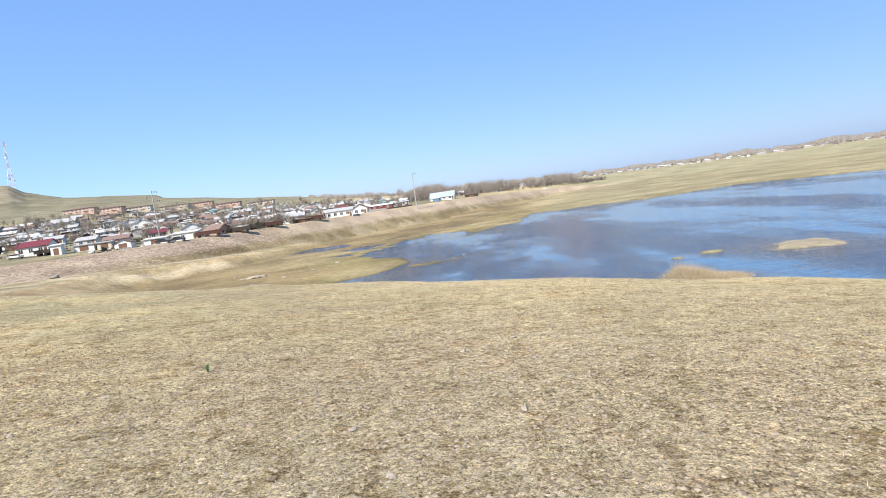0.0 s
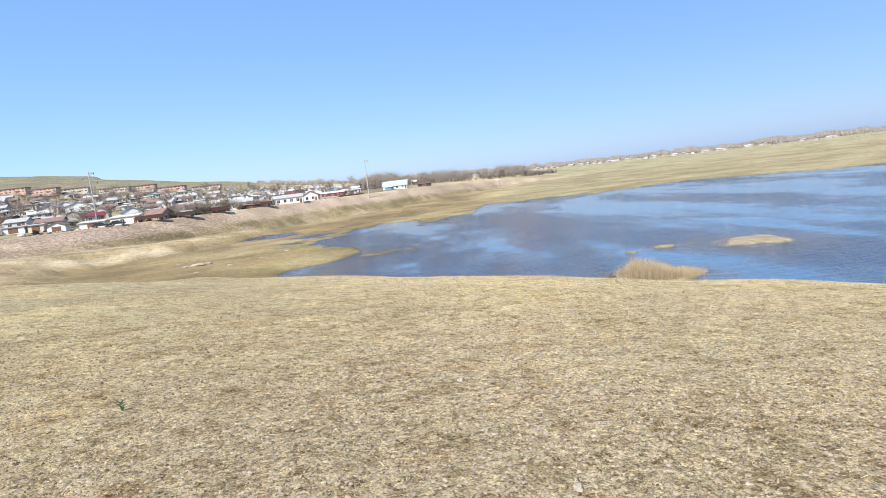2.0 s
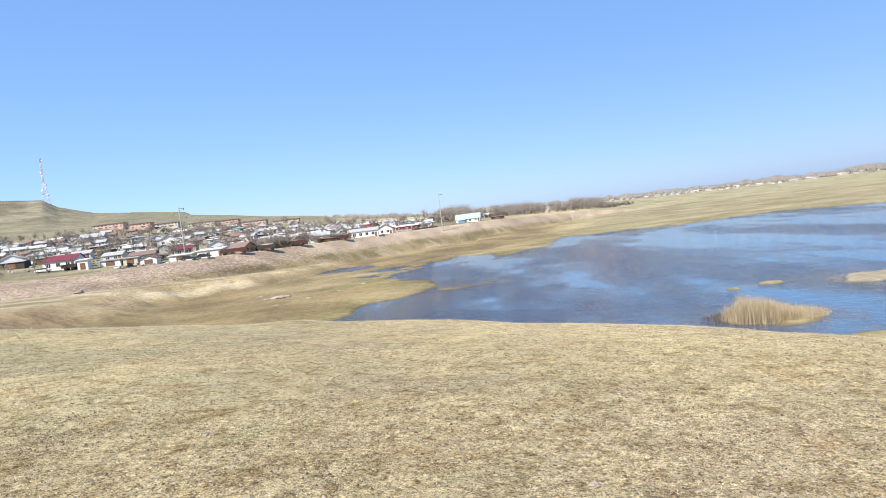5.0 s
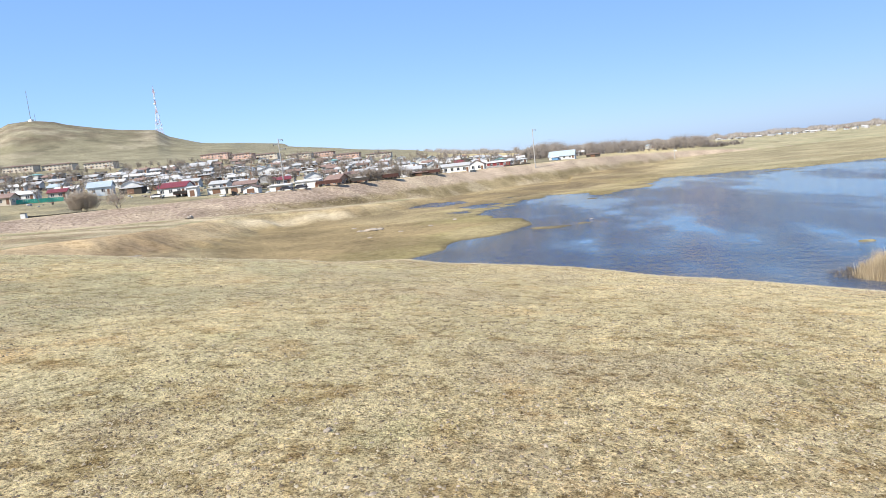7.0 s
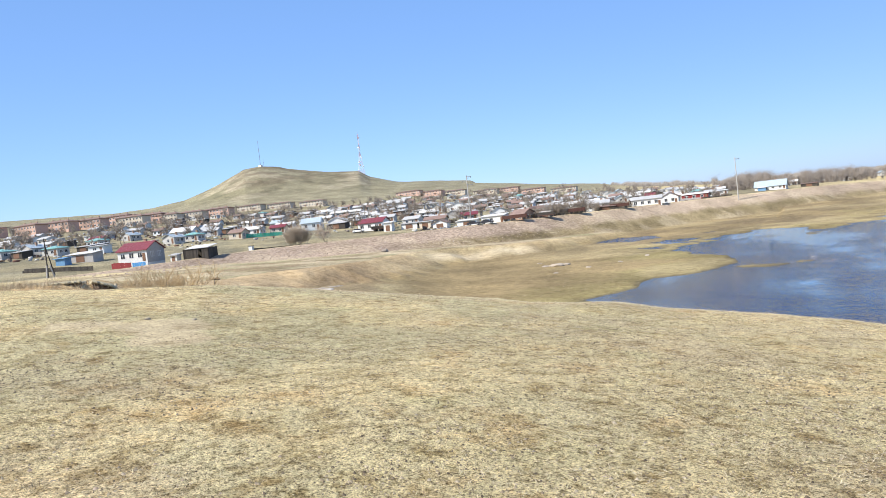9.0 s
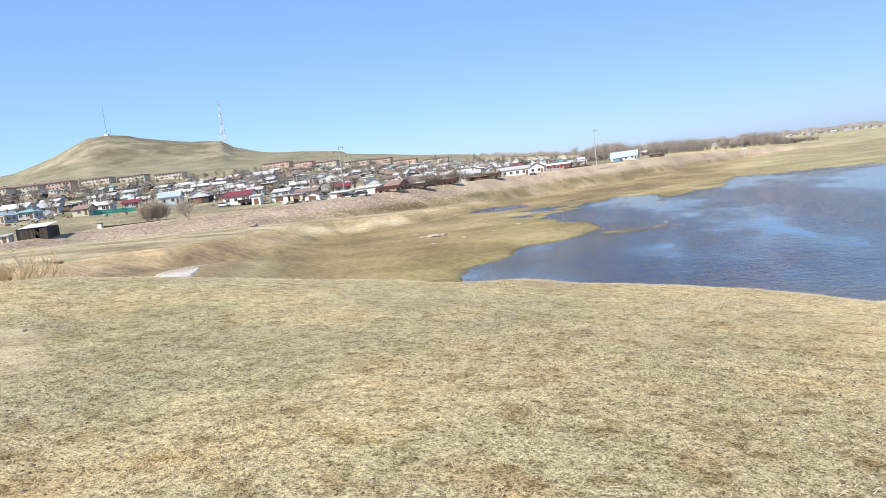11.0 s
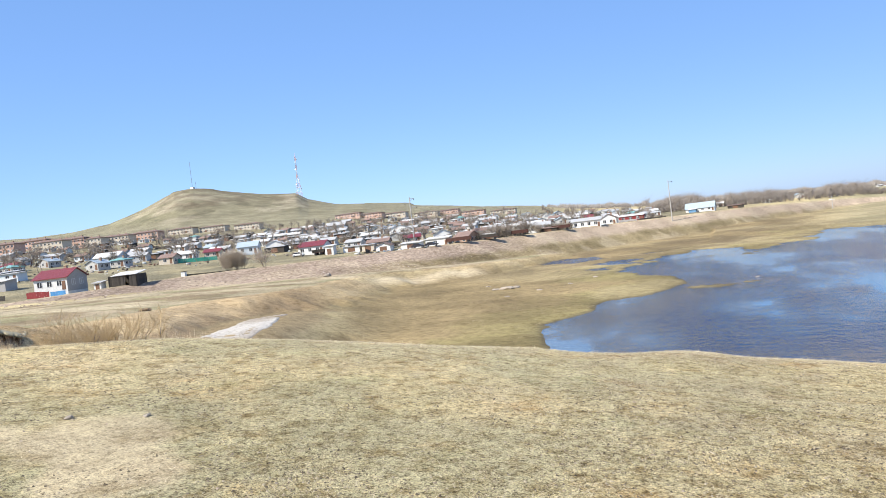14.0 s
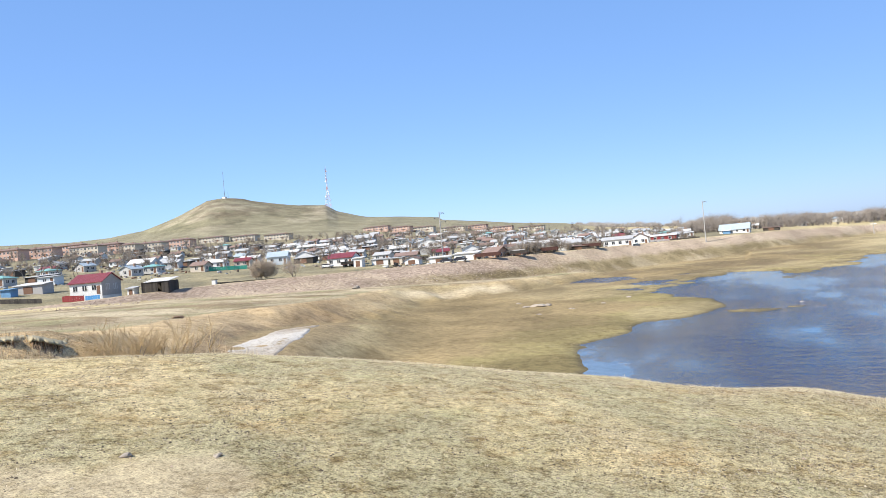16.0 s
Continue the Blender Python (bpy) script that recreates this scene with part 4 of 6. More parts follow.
house(-57, 243, 10, 8, 3.5, 1.8, 0.4, "lean", "old_wood", "roof_brown", 0, "dark low shed of timber", "shed", False, True, "sheds", "shed")
house(-72, 216, 0, 5, 4, 2.3, 0.4, "lean", "plaster_white", "roof_white", 0, "white shed with a pale roof", "shed", False, True, "sheds", "shed")


def plank_shed(x, y, rz):
    """The open cattle shed of upright planks, its mouth in the shade."""
    s = thing("cattle_shed", x, y, ground_at(x, y), rz, "dark plank cattle shed with a pale sheet roof and gap-toothed front", "shed", "sheds")
    L, W, H = 6.4, 5.4, 2.8
    bm = bmesh.new()
    box(bm, -0.15, 0.15, -0.03, 0.03, -0.6, 2.5)
    first = part("plank", bm, "old_wood", s)
    first.matrix_basis = pose(-L / 2, -W / 2, 0, 0, 0, 90)
    for i in range(1, 22):
        share("plank", first, s, -L / 2 + 0.03 * (i % 3), -W / 2 + i * W / 21, -0.05 * (i % 4), 90)
    for i in range(26):
        share("plank", first, s, -L / 2 + i * L / 25, W / 2, -0.06 * (i % 3), 0)
    for i in range(26):
        if i not in (15, 16, 17, 18):
            share("plank", first, s, -L / 2 + i * L / 25, -W / 2 + 0.02 * (i % 2), -0.12 - 0.07 * (i % 3), 0)
    for i in range(21):
        share("plank", first, s, L / 2, -W / 2 + i * W / 21, -0.05 * (i % 3), 90)
    bm = bmesh.new()
    rod(bm, (0, 0, -0.6), (0, 0, H - 0.5), 0.09, 0.08, 7)
    post = part("post", bm, "old_wood", s)
    post.matrix_basis = pose(L / 2, -W / 2, 0)
    for px, py in ((L / 2, W / 2), (L / 2, 0), (0.2, -W / 2)):
        share("post", post, s, px, py, 0)
    bm = bmesh.new()
    prism(bm, [(-W / 2 - 0.2, H - 0.42), (W / 2 + 0.2, H + 0.35), (W / 2 + 0.2, H + 0.47), (-W / 2 - 0.2, H - 0.30)], -L / 2 + 0.5, L / 2 + 0.2, "x")
    part("roof", bm, "roof_white", s, "pale corrugated roof")
    bm = bmesh.new()
    box(bm, -L / 2, L / 2, -W / 2 + 0.1, -W / 2 + 0.22, H - 0.7, H - 0.42)
    part("beam", bm, "old_wood", s)


plank_shed(-133, 117, 25)


# ---- two-storey flats on the rise ----
def flats(name_label, wall_mat):
    f = thing("apartment_block", 0, 0, 0, 0, name_label, "apartment block", "flats on the rise")
    L, W, H = 18.5, 8.5, 5.2
    bm = bmesh.new()
    box(bm, -L / 2, L / 2, -W / 2, W / 2, -3, H)
    part("wall", bm, wall_mat, f)
    bm = bmesh.new()
    o = 0.5
    lo = [bm.verts.new(p) for p in ((-L / 2 - o, -W / 2 - o, H), (L / 2 + o, -W / 2 - o, H), (L / 2 + o, W / 2 + o, H), (-L / 2 - o, W / 2 + o, H))]
    up = [bm.verts.new((p.co.x, p.co.y, H + 0.25)) for p in lo]
    ra, rb = bm.verts.new((-L / 2 + 4, 0, H + 1.5)), bm.verts.new((L / 2 - 4, 0, H + 1.5))
    bm.faces.new(lo[::-1])
    for k in range(4):
        bm.faces.new((lo[k], lo[(k + 1) % 4], up[(k + 1) % 4], up[k]))
    for fc in ((up[0], up[1], rb, ra), (up[1], up[2], rb), (up[2], up[3], ra, rb), (up[3], up[0], ra)):
        bm.faces.new(fc)
    part("roof", bm, "roof_brown", f)
    first = None
    for zz in (1.4, 3.9):
        for k in range(8):
            u = -L / 2 + L * (k + 0.5) / 8
            if first is None:
                first = add_window(f, u, zz, 1.2, 1.3, -W / 2 - 0.004)
            else:
                copy_window(first, f, u, -W / 2 - 0.004, zz)
    for k in (2.0, 6.0):
        bm = bmesh.new()
        u = -L / 2 + L * k / 8
        box(bm, u - 0.6, u + 0.6, -W / 2 - 0.06, -W / 2 + 0.02, 0, 2.1)
        part("door", bm, "door_wood", f)
    for u in (-5, 0, 5):
        bm = bmesh.new()
        box(bm, u - 0.4, u + 0.4, 0.6, 1.3, H + 0.6, H + 2.1)
        part("chimney", bm, "brown_brick", f)
    return f


def by_bearing(az, d):
    a = radians(az)
    return VIEW[0] - d * math.sin(a), VIEW[1] + d * math.cos(a)


pink, cream = flats("two-storey pink brick block of flats with a brown roof", "pink_brick"), flats("two-storey cream block of flats with a brown roof", "plaster_cream")
taken = []
for k, (az, d, kind_) in enumerate(((59.9, 470, 0), (57.7, 475, 0), (55.6, 500, 0), (54.6, 478, 1), (53.1, 490, 0), (51.9, 482, 1), (49.9, 482, 1), (47.7, 484, 0), (44.9, 500, 1), (42.3, 496, 1),
                                    (39.4, 492, 1), (30.4, 520, 0), (28.4, 515, 0), (26.2, 520, 1), (23.2, 530, 1), (18.9, 520, 0), (16.0, 520, 1), (61.9, 472, 0), (64.5, 480, 0), (21.2, 545, 0))):
    fx, fy = by_bearing(az, d)
    m = pose(fx, fy, ground_at(fx, fy) + 0.3, 0, 0, 14 if k < 11 else 6)
    src = cream if kind_ else pink
    if k == 0 or (kind_ and k == 3):
        src.matrix_basis = m
        block = src
    else:
        block = copy_thing(src, m)
    block.scale = (1.2, 1, 1.08) if az > 52 else (1.15, 1, 0.98) if az > 46 else (1.1, 1, 0.68) if az > 36 else (1.2, 1, 0.62) if az > 24 else (1.15, 1, 0.56)
    taken.append((fx, fy, 16))

# ---- the rest of the town, street by street ----
for o in list(scene.objects):
    if o.parent is None and o.get("group") in ("town houses", "sheds", "garages"):
        taken.append((o.location.x, o.location.y, 8.5))
protos = []
for L, W, wall, rise, style, wm, rm, n, lab in (
        (7.5, 5.5, 2.5, 1.5, "gable", "plaster_dull", "roof_grey", 2, "white house with a grey sheet roof"),
        (6.5, 6, 2.5, 1.8, "front", "plaster_dull", "roof_blue", 1, "white house with a pale blue gable roof"),
        (8, 6, 2.5, 1.5, "hip", "plaster_cream", "roof_grey", 3, "cream house with a pale hip roof"),
        (6.5, 5, 2.3, 1.4, "gable", "plaster_grey", "roof_rust", 2, "grey house with a rusty roof"),
        (7, 6, 2.5, 1.6, "hip", "plaster_dull", "roof_teal", 2, "white house with a green hip roof"),
        (6, 4.5, 2.1, 0.5, "lean", "plaster_dull", "roof_white", 1, "small white flat-roofed house"),
        (9.5, 5.5, 2.4, 1.4, "gable", "plaster_dull", "roof_white", 3, "long white house with a pale roof"),
        (6.5, 5.5, 2.4, 1.5, "gable", "plaster_blue", "roof_brown", 2, "pale blue house with a brown roof"),
        (6, 4.5, 2.2, 0.5, "lean", "old_wood", "roof_grey", 0, "weathered wooden shed with a grey roof"),
        (7, 5.5, 2.4, 1.6, "gable", "plaster_cream", "roof_red", 2, "cream house with a dark red roof")):
    protos.append([L, W, wall, rise, style, wm, rm, n, lab, None])
rng = random.Random(11)
for d in (232, 250, 268, 286, 306, 326, 348, 372, 396, 420, 446):
    step = math.degrees(9.2 / d)
    az = 2.0 + rng.random() * step
    while az < 66:
        a2, d2 = az + rng.uniform(-0.3, 0.3) * step, d + rng.uniform(-6, 6)
        az += step * rng.uniform(0.85, 1.5)
        rim = float(np.interp(a2, *CREST_AT))
        px, py = by_bearing(a2, d2)
        empty_field = (a2 > 36 and d2 < 236) or (a2 > 34 and d2 > 405) or (a2 > 46 and d2 < 225)
        if d2 < rim + 26 or empty_field or rng.random() < (0.13 if a2 < 43 else 0.5) or any((px - tx) ** 2 + (py - ty) ** 2 < tr * tr for tx, ty, tr in taken):
            continue
        taken.append((px, py, 6.2))
        p = protos[rng.choices(range(10), (20, 10, 9, 9, 4, 15, 12, 5, 16, 1))[0]]
        rz = 14 + rng.uniform(-14, 14) + (90 if rng.random() < 0.15 else 0)
        if p[9] is None:
            p[9] = house(px, py, rz, *p[:8], p[8], chimney=p[4] != "lean")
        else:
            copy_thing(p[9], pose(px, py, ground_at(px, py), 0, 0, rz))
for k in range(15):                                   # nearer low houses left of the red-roofed one
    a2, d2 = rng.uniform(56.5, 69), rng.uniform(222, 320)
    px, py = by_bearing(a2, d2)
    if any((px - tx) ** 2 + (py - ty) ** 2 < tr * tr for tx, ty, tr in taken):
        continue
    taken.append((px, py, 8.5))
    p = protos[rng.choice((0, 1, 3, 5, 6, 8, 4))]
    if p[9] is not None:
        copy_thing(p[9], pose(px, py, ground_at(px, py), 0, 0, 16 + rng.uniform(-8, 8)))
for k in range(15):                                   # low whitewashed sheds below the flats
    px, py = by_bearing(47.5 + 0.72 * k + rng.uniform(-0.15, 0.15), 452 + rng.uniform(-10, 6))
    if any((px - tx) ** 2 + (py - ty) ** 2 < 60 for tx, ty, tr in taken):
        continue
    taken.append((px, py, 6.0))
    copy_thing(protos[rng.choice((5, 5, 8))][9], pose(px, py, ground_at(px, py), 0, 0, 14))
# the village beyond the plain
for k in range(46):
    a2 = -13.5 - 24.5 * (k + rng.random() * 0.8) / 46
    d2 = 1020 + rng.uniform(-60, 90)
    px, py = by_bearing(a2, d2)
    p = protos[rng.choice((0, 1, 2, 3, 5, 6, 7))]
    if p[9] is not None:
        v = copy_thing(p[9], pose(px, py, ground_at(px, py), 0, 0, rng.uniform(-40, 40)))
        v["group"] = "far village houses"
# scattered houses right of the grove
for a2, d2 in ((-2.5, 450), (-4.4, 470), (-6.2, 480), (-8.5, 520), (-10.5, 600), (2.8, 420), (4.0, 430), (5.0, 445), (1.6, 455), (0.3, 470), (6.1, 420), (7.2, 440)):
    px, py = by_bearing(a2, d2)
    p = protos[rng.choice((0, 1, 5, 6))]
    copy_thing(p[9], pose(px, py, ground_at(px, py), 0, 0, rng.uniform(-20, 30)))


# ---- fences, posts and parked vehicles ----
def fence(x, y, rz, L, H, mat, label, board=0.6):
    f = thing("fence", x, y, ground_at(x, y), rz, label, "fence", "fences")
    n = int(L / board)
    bm = bmesh.new()
    box(bm, -board * 0.47, board * 0.47, -0.02, 0.02, 0.02, H)
    b0 = part("board", bm, mat, f)
    b0.matrix_basis = pose(-L / 2, 0, 0)
    a = radians(rz)
    for k in range(1, n + 1):
        u = -L / 2 + k * board
        share("board", b0, f, u, 0, ground_at(x + u * math.cos(a), y + u * math.sin(a)) - ground_at(x, y))
    bm = bmesh.new()
    rod(bm, (0, 0.06, -0.5), (0, 0.06, H + 0.05), 0.05, 0.05, 5)
    p0 = part("post", bm, "old_wood", f)
    p0.matrix_basis = pose(-L / 2, 0, 0)
    for k in range(1, int(L / 2.5) + 1):
        u = -L / 2 + k * 2.5
        share("post", p0, f, u, 0, ground_at(x + u * math.cos(a), y + u * math.sin(a)) - ground_at(x, y))
    return f


fence(-173, 181, 40, 14, 1.4, "fence_green", "bright green board fence before low houses")
fence(-145.6, 103.4, 20, 5.0, 1.5, "fence_red", "red board fence in front of a house")
fence(-141.2, 105.0, 20, 3.0, 1.3, "fence_blue", "blue board fence panel")
fence(-160, 96, 24, 18, 1.1, "old_wood", "dark weathered board fence along a field")
fence(-209, 184, 42, 9, 1.3, "plaster_white", "white plastered garden fence")
fence(-136, 148, 45, 14, 0.5, "old_wood", "low broken wooden fence on the field")
fence(-68, 226, 20, 9, 1.2, "old_wood", "dark weathered wooden yard fence")
fence(-35, 296, 8, 14, 1.2, "plaster_grey", "grey weathered yard fence")
fence(-22, 305, 8, 12, 1.0, "old_wood", "dark weathered yard fence beside the red building")


def car(x, y, rz, mat, label):
    c = thing("car", x, y, ground_at(x, y), rz, label, "car", "parked cars")
    bm = bmesh.new()
    prism(bm, [(-2.15, 0.35), (2.1, 0.35), (2.15, 0.75), (1.2, 0.92), (-2.1, 0.95), (-2.2, 0.6)], -0.82, 0.82, "y")
    bmesh.ops.bevel(bm, geom=bm.edges[:], offset=0.06, segments=2, affect="EDGES")
    part("body", bm, mat, c)
    bm = bmesh.new()
    prism(bm, [(-1.75, 0.93), (0.95, 0.93), (0.35, 1.42), (-1.3, 1.42)], -0.72, 0.72, "y")
    bmesh.ops.bevel(bm, geom=bm.edges[:], offset=0.06, segments=2, affect="EDGES")
    part("cabin", bm, "glass", c)
    bm = bmesh.new()
    box(bm, -1.25, 0.3, -0.66, 0.66, 1.40, 1.46)
    part("roof_panel", bm, mat, c)
    bm = bmesh.new()
    bmesh.ops.create_cone(bm, cap_ends=True, segments=16, radius1=0.31, radius2=0.31, depth=0.2, matrix=Matrix.Rotation(radians(90), 4, "X"))
    w0 = part("wheel", bm, "rubber", c)
    w0.matrix_basis = pose(-1.3, -0.74, 0.31)
    bm = bmesh.new()
    bmesh.ops.create_cone(bm, cap_ends=True, segments=12, radius1=0.19, radius2=0.19, depth=0.22, matrix=Matrix.Rotation(radians(90), 4, "X"))
    r0 = part("rim", bm, "steel_grey", w0)
    for wx, wy in ((1.35, -0.74), (-1.3, 0.74), (1.35, 0.74)):
        w = share("wheel", w0, c, wx, wy, 0.31)
        share("rim", r0, w, 0, 0, 0)


car(-133, 187, 12, "car_white", "white car parked on the grass")
car(*by_bearing(22.9, 195.4), 14, "car_dark", "dark car parked below the power pole")
car(*by_bearing(24.2, 193), 16, "car_dark", "black car parked on the embankment top")


def trailer(x, y, rz, mat, label, name, L=7.5):
    t = thing(name, x, y, ground_at(x, y), rz, label, "trailer", "old trailers")
    bm = bmesh.new()
    box(bm, -L / 2, L / 2, -1.1, 1.1, 0.75, 0.95)
    part("chassis", bm, "rust", t)
    for yy in (-1.1, 1.04):
        bm = bmesh.new()
        box(bm, -L / 2, L / 2, yy, yy + 0.06, 0.953, 1.9)
        for k in range(6):
            box(bm, -L / 2 + k * L / 5.2, -L / 2 + k * L / 5.2 + 0.1, yy - 0.05, yy + 0.11, 0.96, 1.95)
        part("side", bm, mat, t)
    for xx in (-L / 2, L / 2 - 0.06):
        bm = bmesh.new()
        box(bm, xx, xx + 0.06, -1.03, 1.03, 0.953, 1.85)
        part("end_board", bm, mat, t)
    bm = bmesh.new()
    bmesh.ops.create_cone(bm, cap_ends=True, segments=16, radius1=0.45, radius2=0.45, depth=0.28, matrix=Matrix.Rotation(radians(90), 4, "X"))
    w0 = part("wheel", bm, "rubber", t)
    w0.matrix_basis = pose(-L / 2 + 1.2, -0.95, 0.45)
    for wx, wy in ((L / 2 - 1.2, -0.95), (-L / 2 + 1.2, 0.95), (L / 2 - 1.2, 0.95)):
        share("wheel", w0, t, wx, wy, 0.45)


trailer(*by_bearing(20.3, 201.6), 14, "rust", "rusty red farm trailer on the embankment", "farm_trailer", 8.5)
trailer(*by_bearing(17.4, 208.6), 14, "old_wood", "dark wooden farm trailer beside the sheds", "farm_trailer", 6.0)
trailer(-126, 189.5, 10, "old_wood", "dark farm cart beside the long house", "farm_cart", 4.5)
trailer(*by_bearing(14.6, 220), 20, "rust", "rusty scrap trailer in the yard", "farm_trailer", 6.0)


trailer(*by_bearing(10.8, 239), 14, "rust", "dark rusty flat trailer on the bank top", "farm_trailer", 7.0)


# weathered yard fences between the houses
rng = random.Random(23)
yard_fences = [fence(*by_bearing(27, 226), 20, 8, 1.3, "old_wood", "weathered dark board fence between yards", 0.8),
               fence(*by_bearing(22, 236), 20, 8, 1.2, "plaster_grey", "grey board fence between two yards", 0.8)]
for k in range(110):
    a2, d2 = rng.uniform(4, 62), rng.uniform(190, 400)
    px, py = by_bearing(a2, d2)
    if d2 < float(np.interp(a2, *CREST_AT)) + 14 or (a2 > 36 and d2 < 240) or any((px - tx) ** 2 + (py - ty) ** 2 < 30 for tx, ty, tr in taken):
        continue
    copy_thing(yard_fences[0 if rng.random() < 0.7 else 1], pose(px, py, ground_at(px, py), 0, 0, 14 + rng.choice((0, 90)) + rng.uniform(-6, 6)))


def well_block(x, y):
    w = thing("well_block", x, y, ground_at(x, y), 20, "small white plastered well block on the grass", "well")
    bm = bmesh.new()
    box(bm, -0.6, 0.6, -0.6, 0.6, -0.3, 1.3)
    bmesh.ops.bevel(bm, geom=bm.edges[:], offset=0.06, segments=2, affect="EDGES")
    part("body", bm, "plaster_white", w)
    bm = bmesh.new()
    box(bm, -0.7, 0.7, -0.7, 0.7, 1.303, 1.42)
    part("lid", bm, "old_wood", w)


well_block(-141, 142.5)


def yard_clutter():
    """Boards, crates, sheets and scrap lying about the yards, as one mesh."""
    r_ = np.random.RandomState(77)
    n = 5200
    az, d = r_.uniform(2, 66, n), r_.uniform(186, 440, n)
    rim = np.interp(az, *CREST_AT)
    a = np.radians(az)
    x, y = VIEW[0] - d * np.sin(a), VIEW[1] + d * np.cos(a)
    keep = (d > rim + 5) & ~((az > 30) & (d < np.maximum(222, rim + 30))) & ~((az > 34) & (d > 410)) & (rough_noise(x, y, 16, 55, 3) > -0.05)
    x, y = x[keep], y[keep]
    m = len(x)
    half = np.stack([r_.uniform(0.15, 1.0, m), r_.uniform(0.06, 0.35, m), r_.uniform(0.08, 0.4, m)], -1)
    unit = np.array([[sx, sy, sz] for sz in (-1, 1) for sy in (-1, 1) for sx in (-1, 1)], float)
    v = unit[None] * half[:, None] * (1 + r_.uniform(-0.2, 0.2, (m, 8, 3)))
    w = r_.uniform(0, np.pi, m)[:, None]
    vx, vy = v[..., 0] * np.cos(w) - v[..., 1] * np.sin(w), v[..., 0] * np.sin(w) + v[..., 1] * np.cos(w)
    z = land(x, y) + half[:, 2] * 0.8
    v = np.stack([vx + x[:, None], vy + y[:, None], v[..., 2] + z[:, None]], -1).reshape(-1, 3)
    q = np.array([[0, 2, 3, 1], [4, 5, 7, 6], [0, 1, 5, 4], [2, 6, 7, 3], [0, 4, 6, 2], [1, 3, 7, 5]])
    f = (np.arange(m)[:, None, None] * 8 + q[None]).reshape(-1, 4)
    return mesh_from("yard_clutter", v, f, "clutter", "old boards, crates and scrap strewn about the yards", "clutter", "stuff")


yard_clutter()

# ---- power poles ----
def power_pole(x, y, H, rz, label, arms=3):
    p = thing("power_pole", x, y, ground_at(x, y), rz, label, "power pole", "power poles")
    bm = bmesh.new()
    rod(bm, (0, 0, -1), (0, 0, H), 0.24, 0.14, 8)
    part("shaft", bm, "concrete", p)
    for k in range(arms):
        zz = H - 0.5 - k * 1.5
        s = 1.0 if k % 2 == 0 else -1.0
        reach = 1.5 + 0.3 * k
        bm = bmesh.new()
        box(bm, min(0, s * reach) - 0.1, max(0, s * reach) + 0.1, -0.09, 0.09, zz - 0.08, zz + 0.08)
        rod(bm, (s * reach * 0.7, 0, zz - 0.08), (0, 0, zz - 0.9), 0.05, 0.05, 5)
        arm = part("crossarm", bm, "steel_grey", p)
        bm = bmesh.new()
        rod(bm, (s * reach, 0, zz - 0.55), (s * reach, 0, zz - 0.08), 0.1, 0.13, 8)
        part("insulator", bm, "glass", arm)
    return p


power_pole(-98.8, 210, 17.6, 20, "tall concrete power pole with steel crossarms")
power_pole(-13.2, 296, 18.0, 0, "tall pale concrete power pole on the bank", 1)


def short_pole(x, y, H, rz):
    p = thing("power_pole", x, y, ground_at(x, y), rz, "short pale pole with one crossbar", "power pole", "power poles")
    bm = bmesh.new()
    rod(bm, (0, 0, -0.6), (0, 0, H), 0.2, 0.16, 7)
    part("shaft", bm, "concrete", p)
    bm = bmesh.new()
    box(bm, -1.4, 1.4, -0.1, 0.1, H * 0.72, H * 0.72 + 0.3)
    part("crossarm", bm, "steel_white", p)


short_pole(66.5, 398, 7.0, -8)


def braced_pole(x, y, H, rz):
    p = thing("power_pole", x, y, ground_at(x, y), rz, "old wooden power pole with a slanting brace", "power pole", "power poles")
    bm = bmesh.new()
    rod(bm, (0, 0, -0.8), (0.1, 0, H), 0.14, 0.1, 8)
    part("shaft", bm, "old_wood", p)
    for sx in (-0.28, 1.3):
        bm = bmesh.new()
        rod(bm, (sx, -0.16, -0.8), (sx * 0.35 + 0.05, -0.16, 2.6), 0.14, 0.14, 7)
        part("footing", bm, "concrete", p)
    bm = bmesh.new()
    rod(bm, (1.2, 0, 0.4), (0.15, 0, H * 0.8), 0.11, 0.09, 8)
    part("brace", bm, "old_wood", p)
    bm = bmesh.new()
    box(bm, -0.9, 1.1, -0.06, 0.06, H - 0.7, H - 0.55)
    part("crossarm", bm, "old_wood", p)


braced_pole(-134.5, 79.5, 8.2, 60)


